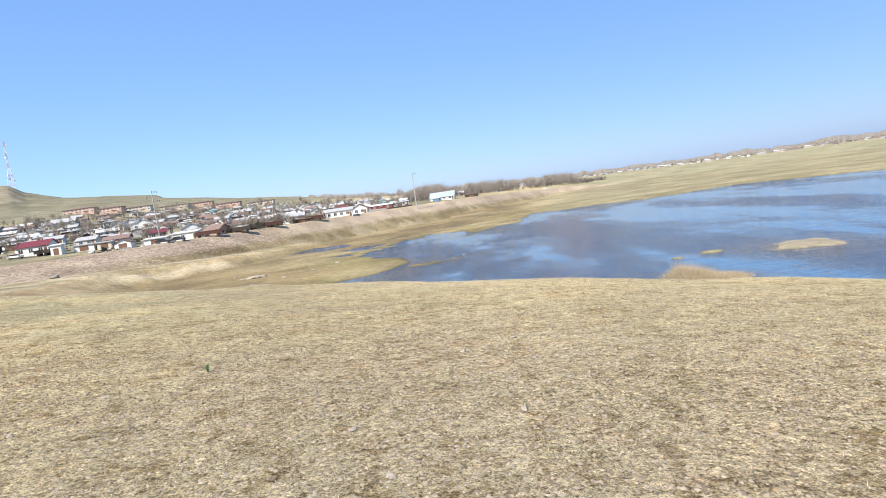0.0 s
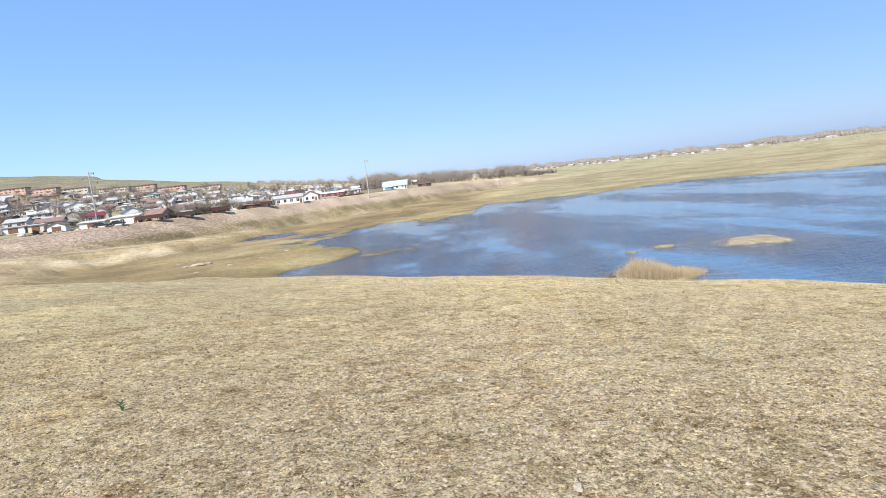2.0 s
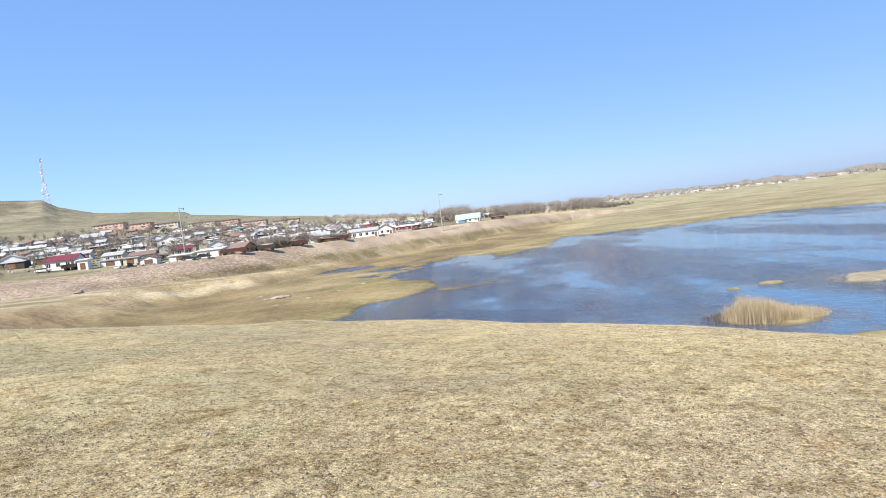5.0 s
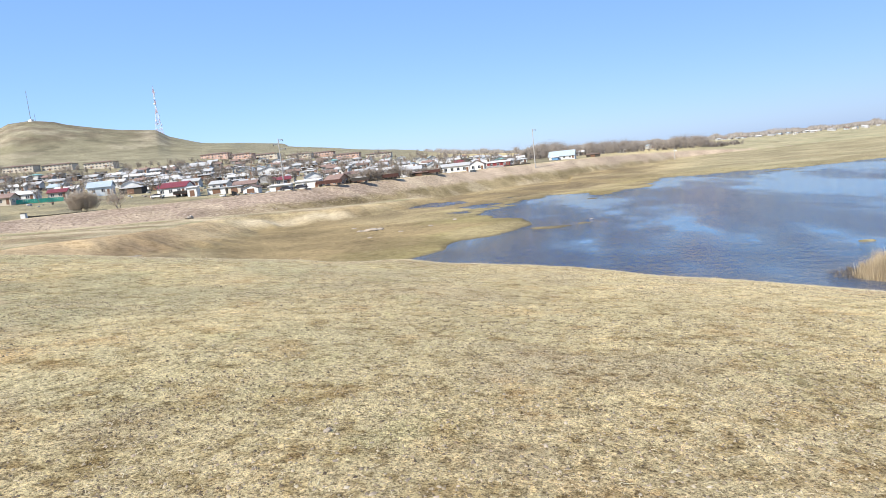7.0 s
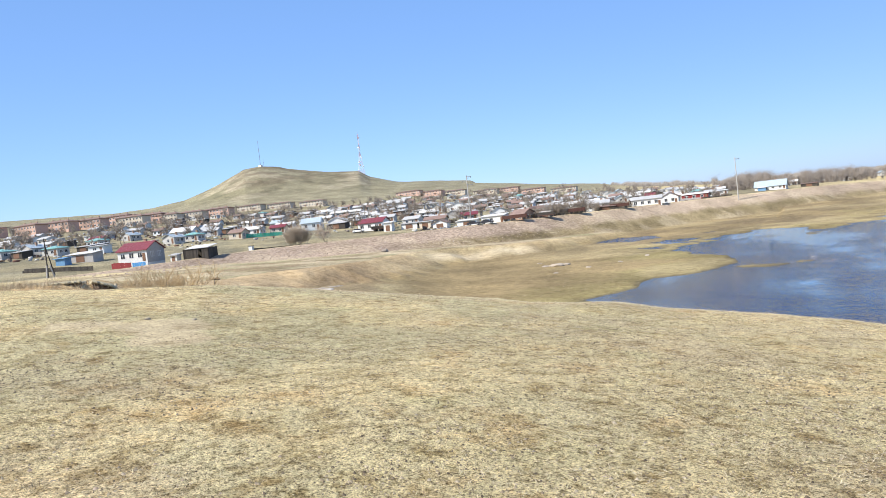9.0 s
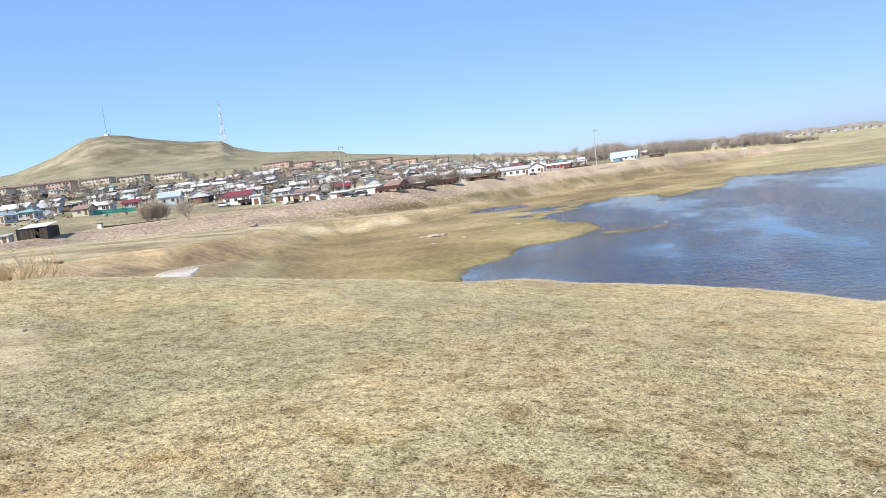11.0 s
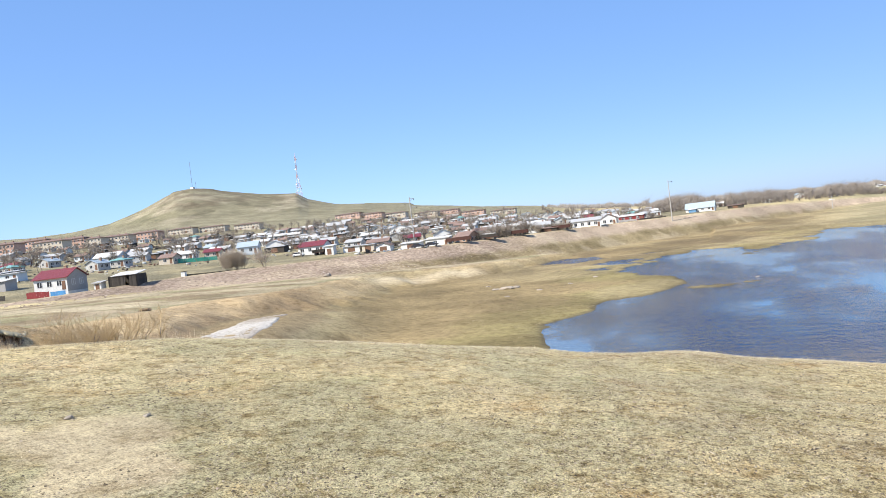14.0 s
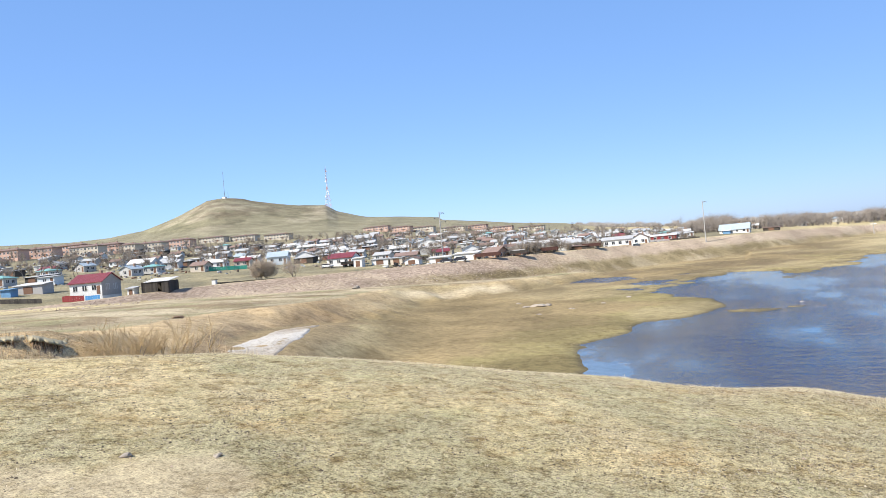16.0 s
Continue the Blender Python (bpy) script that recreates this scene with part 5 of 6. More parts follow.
# ---- masts on the hill ----
def lattice_tower(x, y, H, rz):
    t = thing("radio_tower", x, y, ground_at(x, y) - 0.5, rz, "red and white steel lattice radio tower", "radio tower")
    n = 9

    def half(z):
        return 3.6 - 3.0 * min(1, z / (H * 0.55)) if z < H * 0.55 else 0.6
    for k in range(n):
        z0, z1 = H * k / n, H * (k + 1) / n
        a, b = half(z0), half(z1)
        bm = bmesh.new()
        q0 = [(-a, -a, z0), (a, -a, z0), (a, a, z0), (-a, a, z0)]
        q1 = [(-b, -b, z1), (b, -b, z1), (b, b, z1), (-b, b, z1)]
        for c in range(4):
            d = (c + 1) % 4
            rod(bm, q0[c], q1[c], 0.11, 0.11, 4)
            rod(bm, q0[c], q1[d], 0.06, 0.06, 4)
            rod(bm, q0[d], q1[c], 0.06, 0.06, 4)
            rod(bm, q1[c], q1[d], 0.09, 0.09, 4)
        part("section", bm, "steel_red" if k % 2 == 0 else "steel_white", t)
    for k, zz in enumerate((0.2, 0.24, 0.3, 0.42, 0.5, 0.68, 0.93)):
        bm = bmesh.new()
        r = half(H * zz) + 0.9
        a = k * 2.1
        bmesh.ops.create_cone(bm, cap_ends=True, segments=14, radius1=1.1, radius2=0.9, depth=0.7, matrix=pose(r * math.cos(a), r * math.sin(a), H * zz, 90, 0, math.degrees(a) + 90))
        part("dish", bm, "steel_white", t)
    bm = bmesh.new()
    rod(bm, (0, 0, H), (0, 0, H + 4), 0.2, 0.1, 5)
    part("aerial", bm, "steel_red", t)


lattice_tower(-448, 646, 50, 20)


def mast(x, y, H):
    t = thing("radio_mast", x, y, ground_at(x, y) - 0.5, 0, "thin grey radio mast on the hilltop", "radio mast")
    for k in range(4):
        bm = bmesh.new()
        rod(bm, (0, 0, H * k / 4), (0, 0, H * (k + 1) / 4), 0.3 - 0.03 * k, 0.28 - 0.035 * k, 6)
        part("section", bm, "steel_grey", t)
    bm = bmesh.new()
    box(bm, -2.2, 2.2, -1.6, 1.6, -1, 2.4)
    part("hut", bm, "plaster_white", t)
    bm = bmesh.new()
    rod(bm, (5.5, 0, -1), (5.5, 0, 8), 0.2, 0.16, 5)
    part("aerial", bm, "steel_grey", t)


mast(-548, 575, 33)


# ---- bare trees and bushes ----
def sticks(name, segs, mat, parent=None, sides=3):
    """Tapered sticks (a, b, r0, r1) as one mesh."""
    s = np.array([[*a, *b, r0, r1] for a, b, r0, r1 in segs])
    a, b, r0, r1 = s[:, 0:3], s[:, 3:6], s[:, 6:7], s[:, 7:8]
    d = b - a
    d = d / np.maximum(np.linalg.norm(d, axis=1, keepdims=True), 1e-6)
    ref = np.where(np.abs(d[:, 2:3]) > 0.9, np.array([[1.0, 0, 0]]), np.array([[0, 0, 1.0]]))
    u = np.cross(d, ref)
    u /= np.linalg.norm(u, axis=1, keepdims=True)
    v = np.cross(d, u)
    rings = []
    for base, r in ((a, r0), (b, r1)):
        for k in range(sides):
            w = 2 * math.pi * k / sides
            rings.append(base + r * (u * math.cos(w) + v * math.sin(w)))
    verts = np.stack(rings, 1).reshape(-1, 3)
    n = len(s)
    o = np.arange(n)[:, None] * (2 * sides)
    faces = np.concatenate([o + np.array([[k, (k + 1) % sides, sides + (k + 1) % sides, sides + k]]) for k in range(sides)])
    ob = mesh_from(name, verts, faces, mat)
    ob.parent = parent
    return ob


def grow(rng, start, way, length, radius, depth, segs, fine, fork=3, droop=0.0, thin=0.55, least=0.034):
    pos, d = Vector(start), Vector(way).normalized()
    steps = 3
    for k in range(steps):
        d = (d + Vector((rng.uniform(-1, 1), rng.uniform(-1, 1), rng.uniform(-0.6, 0.9) - droop)) * 0.22).normalized()
        nxt = pos + d * (length / steps)
        r0, r1 = radius * (1 - 0.2 * k), radius * (1 - 0.2 * (k + 1))
        (fine if depth <= 1 else segs).append((tuple(pos), tuple(nxt), r0, r1))
        if depth > 0 and (k > 0 or depth < 3):
            for _ in range(fork if k == steps - 1 else max(1, fork - 1)):
                side = (d + Vector((rng.uniform(-1, 1), rng.uniform(-1, 1), rng.uniform(-0.35, 0.8))) * 0.95).normalized()
                grow(rng, nxt, side, length * rng.uniform(0.5, 0.72), max(radius * thin, least), depth - 1, segs, fine, fork, droop, thin, least)
        pos = nxt


def bare_tree(seed, H, label, category, group, stems=1, lean=0.25, twig="twig", depth=3, name="tree", fork=3, r=None, least=0.024):
    rng_ = random.Random(seed)
    t = thing(name, 0, 0, 0, 0, label, category, group)
    fine = []
    for k in range(stems):
        limbs = []
        w = Vector((rng_.uniform(-1, 1) * lean * (1 if stems == 1 else 2.6), rng_.uniform(-1, 1) * lean * (1 if stems == 1 else 2.6), 1))
        at0 = (rng_.uniform(-0.1, 0.1) * stems, rng_.uniform(-0.1, 0.1) * stems, -0.3)
        grow(rng_, at0, w, H * 0.5, r or H * 0.028 / (1 if stems == 1 else 2), depth, limbs, fine, fork, 0.0, 0.55, least)
        sticks("trunk" if stems == 1 else "stem", limbs, "bark", t, 5)
    sticks("crown", fine, twig, t, 3)
    return t


TREES = [bare_tree(21 + k, (6.5, 7.5, 5.5, 8.0, 5.0)[k], "bare grey-brown tree without leaves", "tree", "bare trees", 1 if k != 2 else 3, r=(0.13, 0.15, 0.07, 0.16, 0.10)[k]) for k in range(5)]
SHRUBS = [bare_tree(51 + k, (3.6, 4.6, 3.0)[k], "leafless brown thicket of thin stems", "bush", "bare thickets", 9, 0.32, "twig", 2, "bush", 4, 0.05) for k in range(3)]
used = {}


def plant(src, x, y, s=1.0, rz=0.0):
    m = pose(x, y, ground_at(x, y), 0, 0, rz) @ Matrix.Diagonal((s, s, s, 1))
    if src.name not in used:
        used[src.name] = True
        src.matrix_basis = m
        return src
    c = copy_thing(src, pose(x, y, ground_at(x, y), 0, 0, rz))
    c.scale = (s, s, s)
    return c


LONE = bare_tree(65, 6.6, "small bare fan-shaped tree standing alone on the grass", "tree", "bare trees", 6, 0.2, "thicket_twig", 2, "tree", 4, 0.07, 0.022)
plant(LONE, -118, 149.5, 1.0, 40)
BIG_SHRUB = bare_tree(61, 7.0, "large pale tan thicket of thin bare stems on the grass", "bush", "bare thickets", 16, 0.13, "thicket_twig", 2, "bush", 6, 0.04, 0.02)
for bx, by, s, k in ((-133.2, 154, 1.0, 1), (-134.6, 152.9, 0.8, 0), (-131.8, 155.2, 0.85, 2)):
    plant(BIG_SHRUB, bx, by, s, 30 * k)
rng = random.Random(5)
for k in range(500):                                  # trees in the yards
    a2, d2 = rng.uniform(3, 66), rng.uniform(200, 455)
    rim = float(np.interp(a2, *CREST_AT))
    px, py = by_bearing(a2, d2)
    if d2 < rim + 18 or (a2 > 38 and d2 < 236) or any((px - tx) ** 2 + (py - ty) ** 2 < 20 for tx, ty, tr in taken):
        continue
    plant(rng.choice(TREES), px, py, rng.uniform(0.7, 1.15), rng.uniform(0, 360))
for a2, d2, s in ((18.2, 212, 0.6), (17.4, 214, 0.7), (16.6, 216, 0.65), (15.9, 218, 0.7), (15.1, 224, 0.6), (14.4, 226, 0.55), (13.7, 230, 0.7), (11.2, 248, 0.6), (10.6, 252, 0.7), (10.0, 256, 0.6),
                 (16.2, 228, 0.8), (17.3, 226, 0.8), (14.9, 234, 0.8), (18.9, 210, 0.5), (12.4, 240, 0.5), (19.6, 214, 0.6), (18.6, 220, 0.75), (17.9, 219, 0.7), (15.5, 229, 0.7), (13.1, 236, 0.6), (12.0, 246, 0.65), (11.6, 243, 0.5), (9.2, 262, 0.5), (21.4, 216, 0.6), (24.6, 214, 0.5), (28.4, 214, 0.5), (8.0, 268, 0.4), (2.2, 300, 0.4), (3.0, 298, 0.4)):
    px, py = by_bearing(a2, d2)
    plant(rng.choice(SHRUBS), px, py, s * rng.uniform(1.5, 2.1), rng.uniform(0, 360))


def grove():
    """A leafless grove seen from afar: brooms of thin upright twigs."""
    r_ = np.random.RandomState(41)
    n = 620
    u = r_.rand(n)
    az = 3.0 - 18.5 * u + r_.uniform(-0.6, 0.6, n)
    d = 392 + 160 * u + r_.uniform(-10, 80, n)
    a = np.radians(az)
    x, y = VIEW[0] - d * np.sin(a), VIEW[1] + d * np.cos(a)
    tall = (6.0 + 10.0 * r_.rand(n) ** 1.5) * (0.85 + 0.4 * hash_noise(az * 1.1, az * 0 + 2.0, 9)) * (1.12 - 0.4 * u)
    k = 140
    X, Y, T = np.repeat(x, k), np.repeat(y, k), np.repeat(tall, k)
    m = n * k
    z = np.repeat(land(x, y), k)
    lift = r_.rand(m) ** 0.8 * 0.62
    off, turn = (0.12 + 0.30 * lift) * T * np.sqrt(r_.rand(m)), r_.uniform(0, 2 * np.pi, m)
    bx, by, bz = X + off * 0.4 * np.cos(turn), Y + off * 0.4 * np.sin(turn), z + lift * T * 0.9 - 0.3
    ln = T * r_.uniform(0.22, 0.42, m)
    tx, ty, tz = X + off * 1.3 * np.cos(turn) + r_.normal(0, 1.3, m), Y + off * 1.3 * np.sin(turn) + r_.normal(0, 1.3, m), bz + ln * r_.uniform(0.35, 0.95, m)
    w = 0.03 + 0.05 * r_.rand(m)
    c, s_ = np.cos(np.repeat(a, k)), np.sin(np.repeat(a, k))
    p = np.stack([np.stack([bx - w * c, by - w * s_, bz], -1), np.stack([bx + w * c, by + w * s_, bz], -1), np.stack([bx, by + w, bz], -1), np.stack([tx, ty, tz], -1)], 1)
    tr = np.stack([np.stack([x - 0.08, y, land(x, y) - 0.3], -1), np.stack([x + 0.08, y, land(x, y) - 0.3], -1), np.stack([x, y + 0.2, land(x, y) - 0.3], -1), np.stack([x, y, land(x, y) + tall * 0.7], -1)], 1)
    p = np.concatenate([p, tr])
    o = np.arange(len(p))[:, None] * 4
    f = np.concatenate([o + np.array([[0, 1, 3]]), o + np.array([[1, 2, 3]]), o + np.array([[2, 0, 3]])])
    return mesh_from("grove", p.reshape(-1, 3), f, "grove_twigs", "dense leafless grove behind the sandy bank", "grove", "stuff")


grove()


def far_woods():
    """Hazy leafless woods along the skyline."""
    r_ = np.random.RandomState(4)
    n = 52000
    az = r_.uniform(-46, 12, n)
    d = 1120 + 260 * r_.rand(n) + 80 * hash_noise(az * 0.7, az * 0 + 3.0, 8)
    dens = 0.55 + 0.45 * hash_noise(az * 0.55, az * 0 + 1.0, 2)
    keep = r_.rand(n) < np.clip(dens, 0.15, 1)
    az, d = az[keep], d[keep]
    a = np.radians(az)
    x, y = VIEW[0] - d * np.sin(a), VIEW[1] + d * np.cos(a)
    z = land(x, y)
    top = (6.5 + 7 * r_.rand(len(x))) * (0.75 + 0.25 * hash_noise(az * 1.7, az * 0, 6))
    w = 0.35 + 0.4 * r_.rand(len(x))
    lean = r_.normal(0, 2.4, (len(x), 2))
    tx, ty = np.cos(a), np.sin(a)
    z0 = z + np.where(r_.rand(len(x)) < 0.4, 0, top * 0.3)
    p0 = np.stack([x - w * tx, y - w * ty, z0], -1)
    p1 = np.stack([x + w * tx, y + w * ty, z0], -1)
    p2 = np.stack([x + lean[:, 0] * tx - lean[:, 1] * ty, y + lean[:, 0] * ty + lean[:, 1] * tx, z + top], -1)
    p3 = np.stack([x, y + w, z0], -1)
    v = np.stack([p0, p1, p2, p3], 1).reshape(-1, 3)
    o = np.arange(len(x))[:, None] * 4
    f = np.concatenate([o + np.array([[0, 1, 2]]), o + np.array([[1, 3, 2]]), o + np.array([[3, 0, 2]])])
    return mesh_from("far_woods", v, f, "far_twigs", "distant leafless woods along the horizon", "woods", "stuff")


far_woods()

# ---- gully: bushes, snow, undercut bank ----
WILLOWS = [bare_tree(81 + k, (1.2, 1.4, 1.0)[k], "bare yellowish bush with long thin stems in the gully", "bush", "gully bushes", (7, 8, 6)[k], 0.3, "willow_twig", 2, "bush", 3, 0.019, 0.0055) for k in range(3)]
for k, (a2, d2, s) in enumerate(((54.8, 13.1, 0.55), (53.2, 13.0, 0.8), (51.8, 13.3, 0.95), (50.4, 12.9, 0.7), (49.0, 13.0, 0.85), (47.4, 13.3, 0.5), (52.4, 14.0, 0.6))):
    plant(WILLOWS[k % 3], *by_bearing(a2, d2), s * 0.98, 70 * k)


def snow_patch():
    cl = [(-42.6, 46.5), (-47.3, 56.0), (-51.6, 65.0), (-53.4, 70.4)]
    half = [2.2, 2.6, 2.0, 1.1]
    n, m = 70, 30
    vs = np.zeros((n, m, 2))
    r_ = np.random.RandomState(2)
    for i in range(n):
        u = i / (n - 1) * 3
        k = min(int(u), 2)
        f = u - k
        px, py = [cl[k][c] * (1 - f) + cl[k + 1][c] * f for c in (0, 1)]
        w = half[k] * (1 - f) + half[k + 1] * f
        dx, dy = cl[k + 1][0] - cl[k][0], cl[k + 1][1] - cl[k][1]
        ln = math.hypot(dx, dy)
        nxv, nyv = dy / ln, -dx / ln
        ends = min(1, i / 4, (n - 1 - i) / 3 + 0.05)
        wob = 1 + 0.14 * float(hash_noise(np.array([i * 0.22]), np.array([0.5]), 5)[0])
        for j in range(m):
            s = (j / (m - 1) * 2 - 1) * w * wob * max(ends, 0.05)
            vs[i, j] = (px + nxv * s, py + nyv * s)
    x, y = vs[..., 0].ravel(), vs[..., 1].ravel()
    edge = np.ones((n, m))
    edge[:, 0] = edge[:, -1] = edge[0] = edge[-1] = -1.2
    lz = land(x, y).reshape(n, m)
    for _ in range(30):
        lz[1:-1] = (lz[:-2] + 2 * lz[1:-1] + lz[2:]) / 4
    z = lz.ravel() + (0.07 * edge + 0.06 * hash_noise(vs[..., 0] * 1.3, vs[..., 1] * 1.3, 7)).ravel()
    idx = np.arange(n * m).reshape(n, m)
    f = np.stack([idx[:-1, :-1], idx[1:, :-1], idx[1:, 1:], idx[:-1, 1:]], -1).reshape(-1, 4)
    return mesh_from("snow_patch", np.stack([x, y, z], -1), f, "snow", "melting dirty snow patch lying in the gully", "snow", smooth_it=True)


snow_patch()


def lump(rng_, sx, sy, sz, sub=1):
    bm = bmesh.new()
    bmesh.ops.create_icosphere(bm, subdivisions=sub, radius=1.0)
    for v in bm.verts:
        k = 1 + rng_.uniform(-0.28, 0.28)
        v.co = Vector((v.co.x * sx * k, v.co.y * sy * k, v.co.z * sz * k))
    return bm


rng = random.Random(9)


def undercut_bank(a0, a1, seed):
    """A low scarp: a ragged dark earth face under an overhanging lid of dry turf."""
    n = 44
    az_ = np.linspace(a0, a1, n)
    rag = hash_noise(az_ * 6.0, az_ * 0 + seed, 31) * 0.12 + hash_noise(az_ * 15.0, az_ * 0 + seed, 33) * 0.035
    ends = np.minimum(1, np.minimum(np.arange(n), n - 1 - np.arange(n)) / 6.0)
    lip_d = np.interp(az_, (57, 60), (16.4, 15.95)) + rag + 0.7 * (1 - ends)
    turf, earth = bmesh.new(), bmesh.new()
    rows_t, rows_e = [], []
    for k in range(n):
        a, d = float(az_[k]), float(lip_d[k])
        g = lambda dd: ground_at(*by_bearing(a, dd))
        top = g(17.0) * ends[k] + g(d) * (1 - ends[k]) + 0.03 * ends[k]
        low = g(d + 0.1) - 0.12
        crumb = 0.09 * float(hash_noise(np.array([a * 11.0]), np.array([seed + 2.0]), 37)[0])
        rows_t.append([turf.verts.new((*by_bearing(a, dd), zz)) for dd, zz in
                       ((d + 0.06, top - 0.07), (d - 0.03, top - 0.05), (d, top - 0.008), (d + 0.12, top + 0.012), (d + 0.8, max(top, g(d + 0.8)) + 0.012), (17.5, g(17.5) - 0.04))])
        rows_e.append([earth.verts.new((*by_bearing(a, d + off), top * (1 - f) + low * f)) for off, f in
                       ((0.06, 0.12), (0.08 + crumb, 0.35), (0.03 - crumb, 0.6), (-0.07 + 0.5 * crumb, 0.82), (-0.25 + crumb, 1.0))])
    for bm_, rows_ in ((turf, rows_t), (earth, rows_e)):
        for p, q in zip(rows_, rows_[1:]):
            for m in range(len(p) - 1):
                bm_.faces.new((p[m], q[m], q[m + 1], p[m + 1]))
        bmesh.ops.recalc_face_normals(bm_, faces=bm_.faces[:])
    bank_ = new("undercut_bank")
    part("turf", turf, "bank_turf", bank_, "overhanging lid of dry trampled turf", True)
    part("earth_face", earth, "clod", bank_, "dark bare crumbling earth")
    return tagged(bank_, "low undercut scarp of dark earth below dry turf", "earth bank", "undercut banks")


undercut_bank(59.45, 63.6, 3.0)
undercut_bank(56.7, 59.3, 8.0)
for bx, by, sx, sy, sz in ((-62.2, 58.4, 0.7, 0.35, 0.3),):
    ob = part("earth_clod", lump(rng, sx, sy, sz, 2), "clod", None)
    ob.matrix_basis = pose(bx, by, ground_at(bx, by) + sz * 0.2, 0, 0, 40)
    tagged(ob, "dark clod of bare earth on the terrace rim", "earth clod", "earth clods")

# pale slabs and stones on the flats and the embankment
stones = []
for k in range(5):
    me_ob = part("stone", lump(rng, 1.0, 0.75, 0.45, 2), "pale_stone", None)
    stones.append(me_ob)
for k in range(2):
    stones.append(part("stone", lump(rng, 1.0, 0.6, 0.4, 2), "clod", None))
placed = set()


def stone(k, x, y, s, rz, label, group, sink=0.25, sz=1.0, zb=None):
    base = (ground_at(x, y) if zb is None else zb) + s * 0.45 * sz * (1 - 2 * sink)
    m = pose(x, y, base, 0, 0, rz) @ Matrix.Diagonal((s, s, s * sz, 1))
    ob = stones[k]
    if k in placed:
        ob = new("stone", stones[k].data)
    placed.add(k)
    ob.matrix_basis = m
    tagged(ob, label, "stone", group)


stone(0, -93, 142, 1.1, 20, "pale boulder lying on the rubble embankment", "boulders")
for k, (sx, sy, s) in enumerate(((-39, 118.5, 1.6), (-37.5, 119.5, 1.1), (-41, 118, 0.9), (-31, 111, 0.6), (-27, 118, 0.5), (-35, 105, 0.5), (-45, 126, 0.6), (-24, 128, 0.6))):
    stone(1 + k % 4, sx, sy, s, 40 * k, "flat pale stone lying on the wet flats", "stones on the flats", 0.3, 0.5)
for k, (sx, sy, s) in enumerate(((2.2, 109.5, 0.6), (4.1, 103.2, 0.55), (3.0, 108.8, 0.4), (3.4, 103.6, 0.4), (-2.4, 99, 0.4), (-4.2, 104.5, 0.35), (-5.8, 108, 0.3), (30.8, 66.5, 0.2), (36, 58.5, 0.2), (1.4, 110, 0.4))):
    stone(4 + k % 3 if k % 3 else 0, sx, sy, s * 0.8, 55 * k, "dark muddy stone breaking the water surface" if k % 3 else "pale stone breaking the water surface", "stones in the lake", 0.2, 0.4, WATER - 0.08)
# larger stones on the near bank
near_spots = [(-0.89, 4.32, 0.07), (-0.02, 6.76, 0.075), (-0.51, 5.92, 0.04), (1.2, 5.2, 0.05), (2.9, 8.4, 0.05),
              (-12.1, 13.3, 0.09), (-11.5, 13.7, 0.07), (3.8, 9.6, 0.06)]
for k, (sx, sy, s) in enumerate(near_spots):
    stone(k % 5, sx, sy, s * 0.55, 77 * k, "rough pale stone half sunk in dry ground", "stones on the bank", 0.2, 0.9)
for k in range(14):
    sx, sy = rng.uniform(-6, 5), rng.uniform(3, 11)
    stone(k % 5, sx, sy, 0.018 + 0.03 * rng.random() ** 2, rng.uniform(0, 360), "small rough stone on the dry ground", "stones on the bank", 0.15, 0.8)

# ---- close cover: pebbles, dead grass, reeds ----
def scatter(n, seed, x0, x1, y0, y1):
    r_ = np.random.RandomState(seed)
    x, y = r_.uniform(x0, x1, n), r_.uniform(y0, y1, n)
    return r_, x, y


def pebble_bed(name, x, y, size, r_, mat, label, flat_=0.5, sink=0.2, zb=None):
    """Small angular stones as one mesh: squashed, jittered octahedra."""
    base = np.array([[1, 0, -0.4], [0.1, 1, -0.4], [-1, 0.1, -0.4], [0, -1, -0.4], [0.15, 0.1, 1]])
    tri = np.array([[0, 1, 4], [1, 2, 4], [2, 3, 4], [3, 0, 4]])
    n = len(x)
    v = base[None] * (1 + r_.uniform(-0.35, 0.35, (n, 5, 3)))
    v = v * size[:, None, None] * np.stack([np.ones(n), r_.uniform(0.55, 1, n), flat_ * r_.uniform(0.6, 1.2, n)], -1)[:, None]
    w = r_.uniform(0, 2 * np.pi, n)
    c, s = np.cos(w)[:, None], np.sin(w)[:, None]
    vx, vy = v[..., 0] * c - v[..., 1] * s, v[..., 0] * s + v[..., 1] * c
    z = (land(x, y) if zb is None else zb) + size * flat_ * (0.5 - sink)
    v = np.stack([vx + x[:, None], vy + y[:, None], v[..., 2] + z[:, None]], -1).reshape(-1, 3)
    f = (np.arange(n)[:, None, None] * 5 + tri[None]).reshape(-1, 3)
    return mesh_from(name, v, f, mat, label, "stones", "stuff")


r_, px_, py_ = scatter(260000, 3, -20, 11, 1.5, 22)
stony = 0.85 - 0.085 * np.hypot(px_ - 0.5, py_ - 3.0) + 0.28 * rough_noise(px_, py_, 2.4, 7, 4)
keep = r_.rand(len(px_)) < np.clip(stony, 0.06, 0.95)
px_, py_ = px_[keep], py_[keep]
pebble_bed("pebbles", px_, py_, 0.0045 + 0.018 * r_.rand(len(px_)) ** 4.5, r_, "pebbles", "grey and tan pebbles strewn over dry ground")

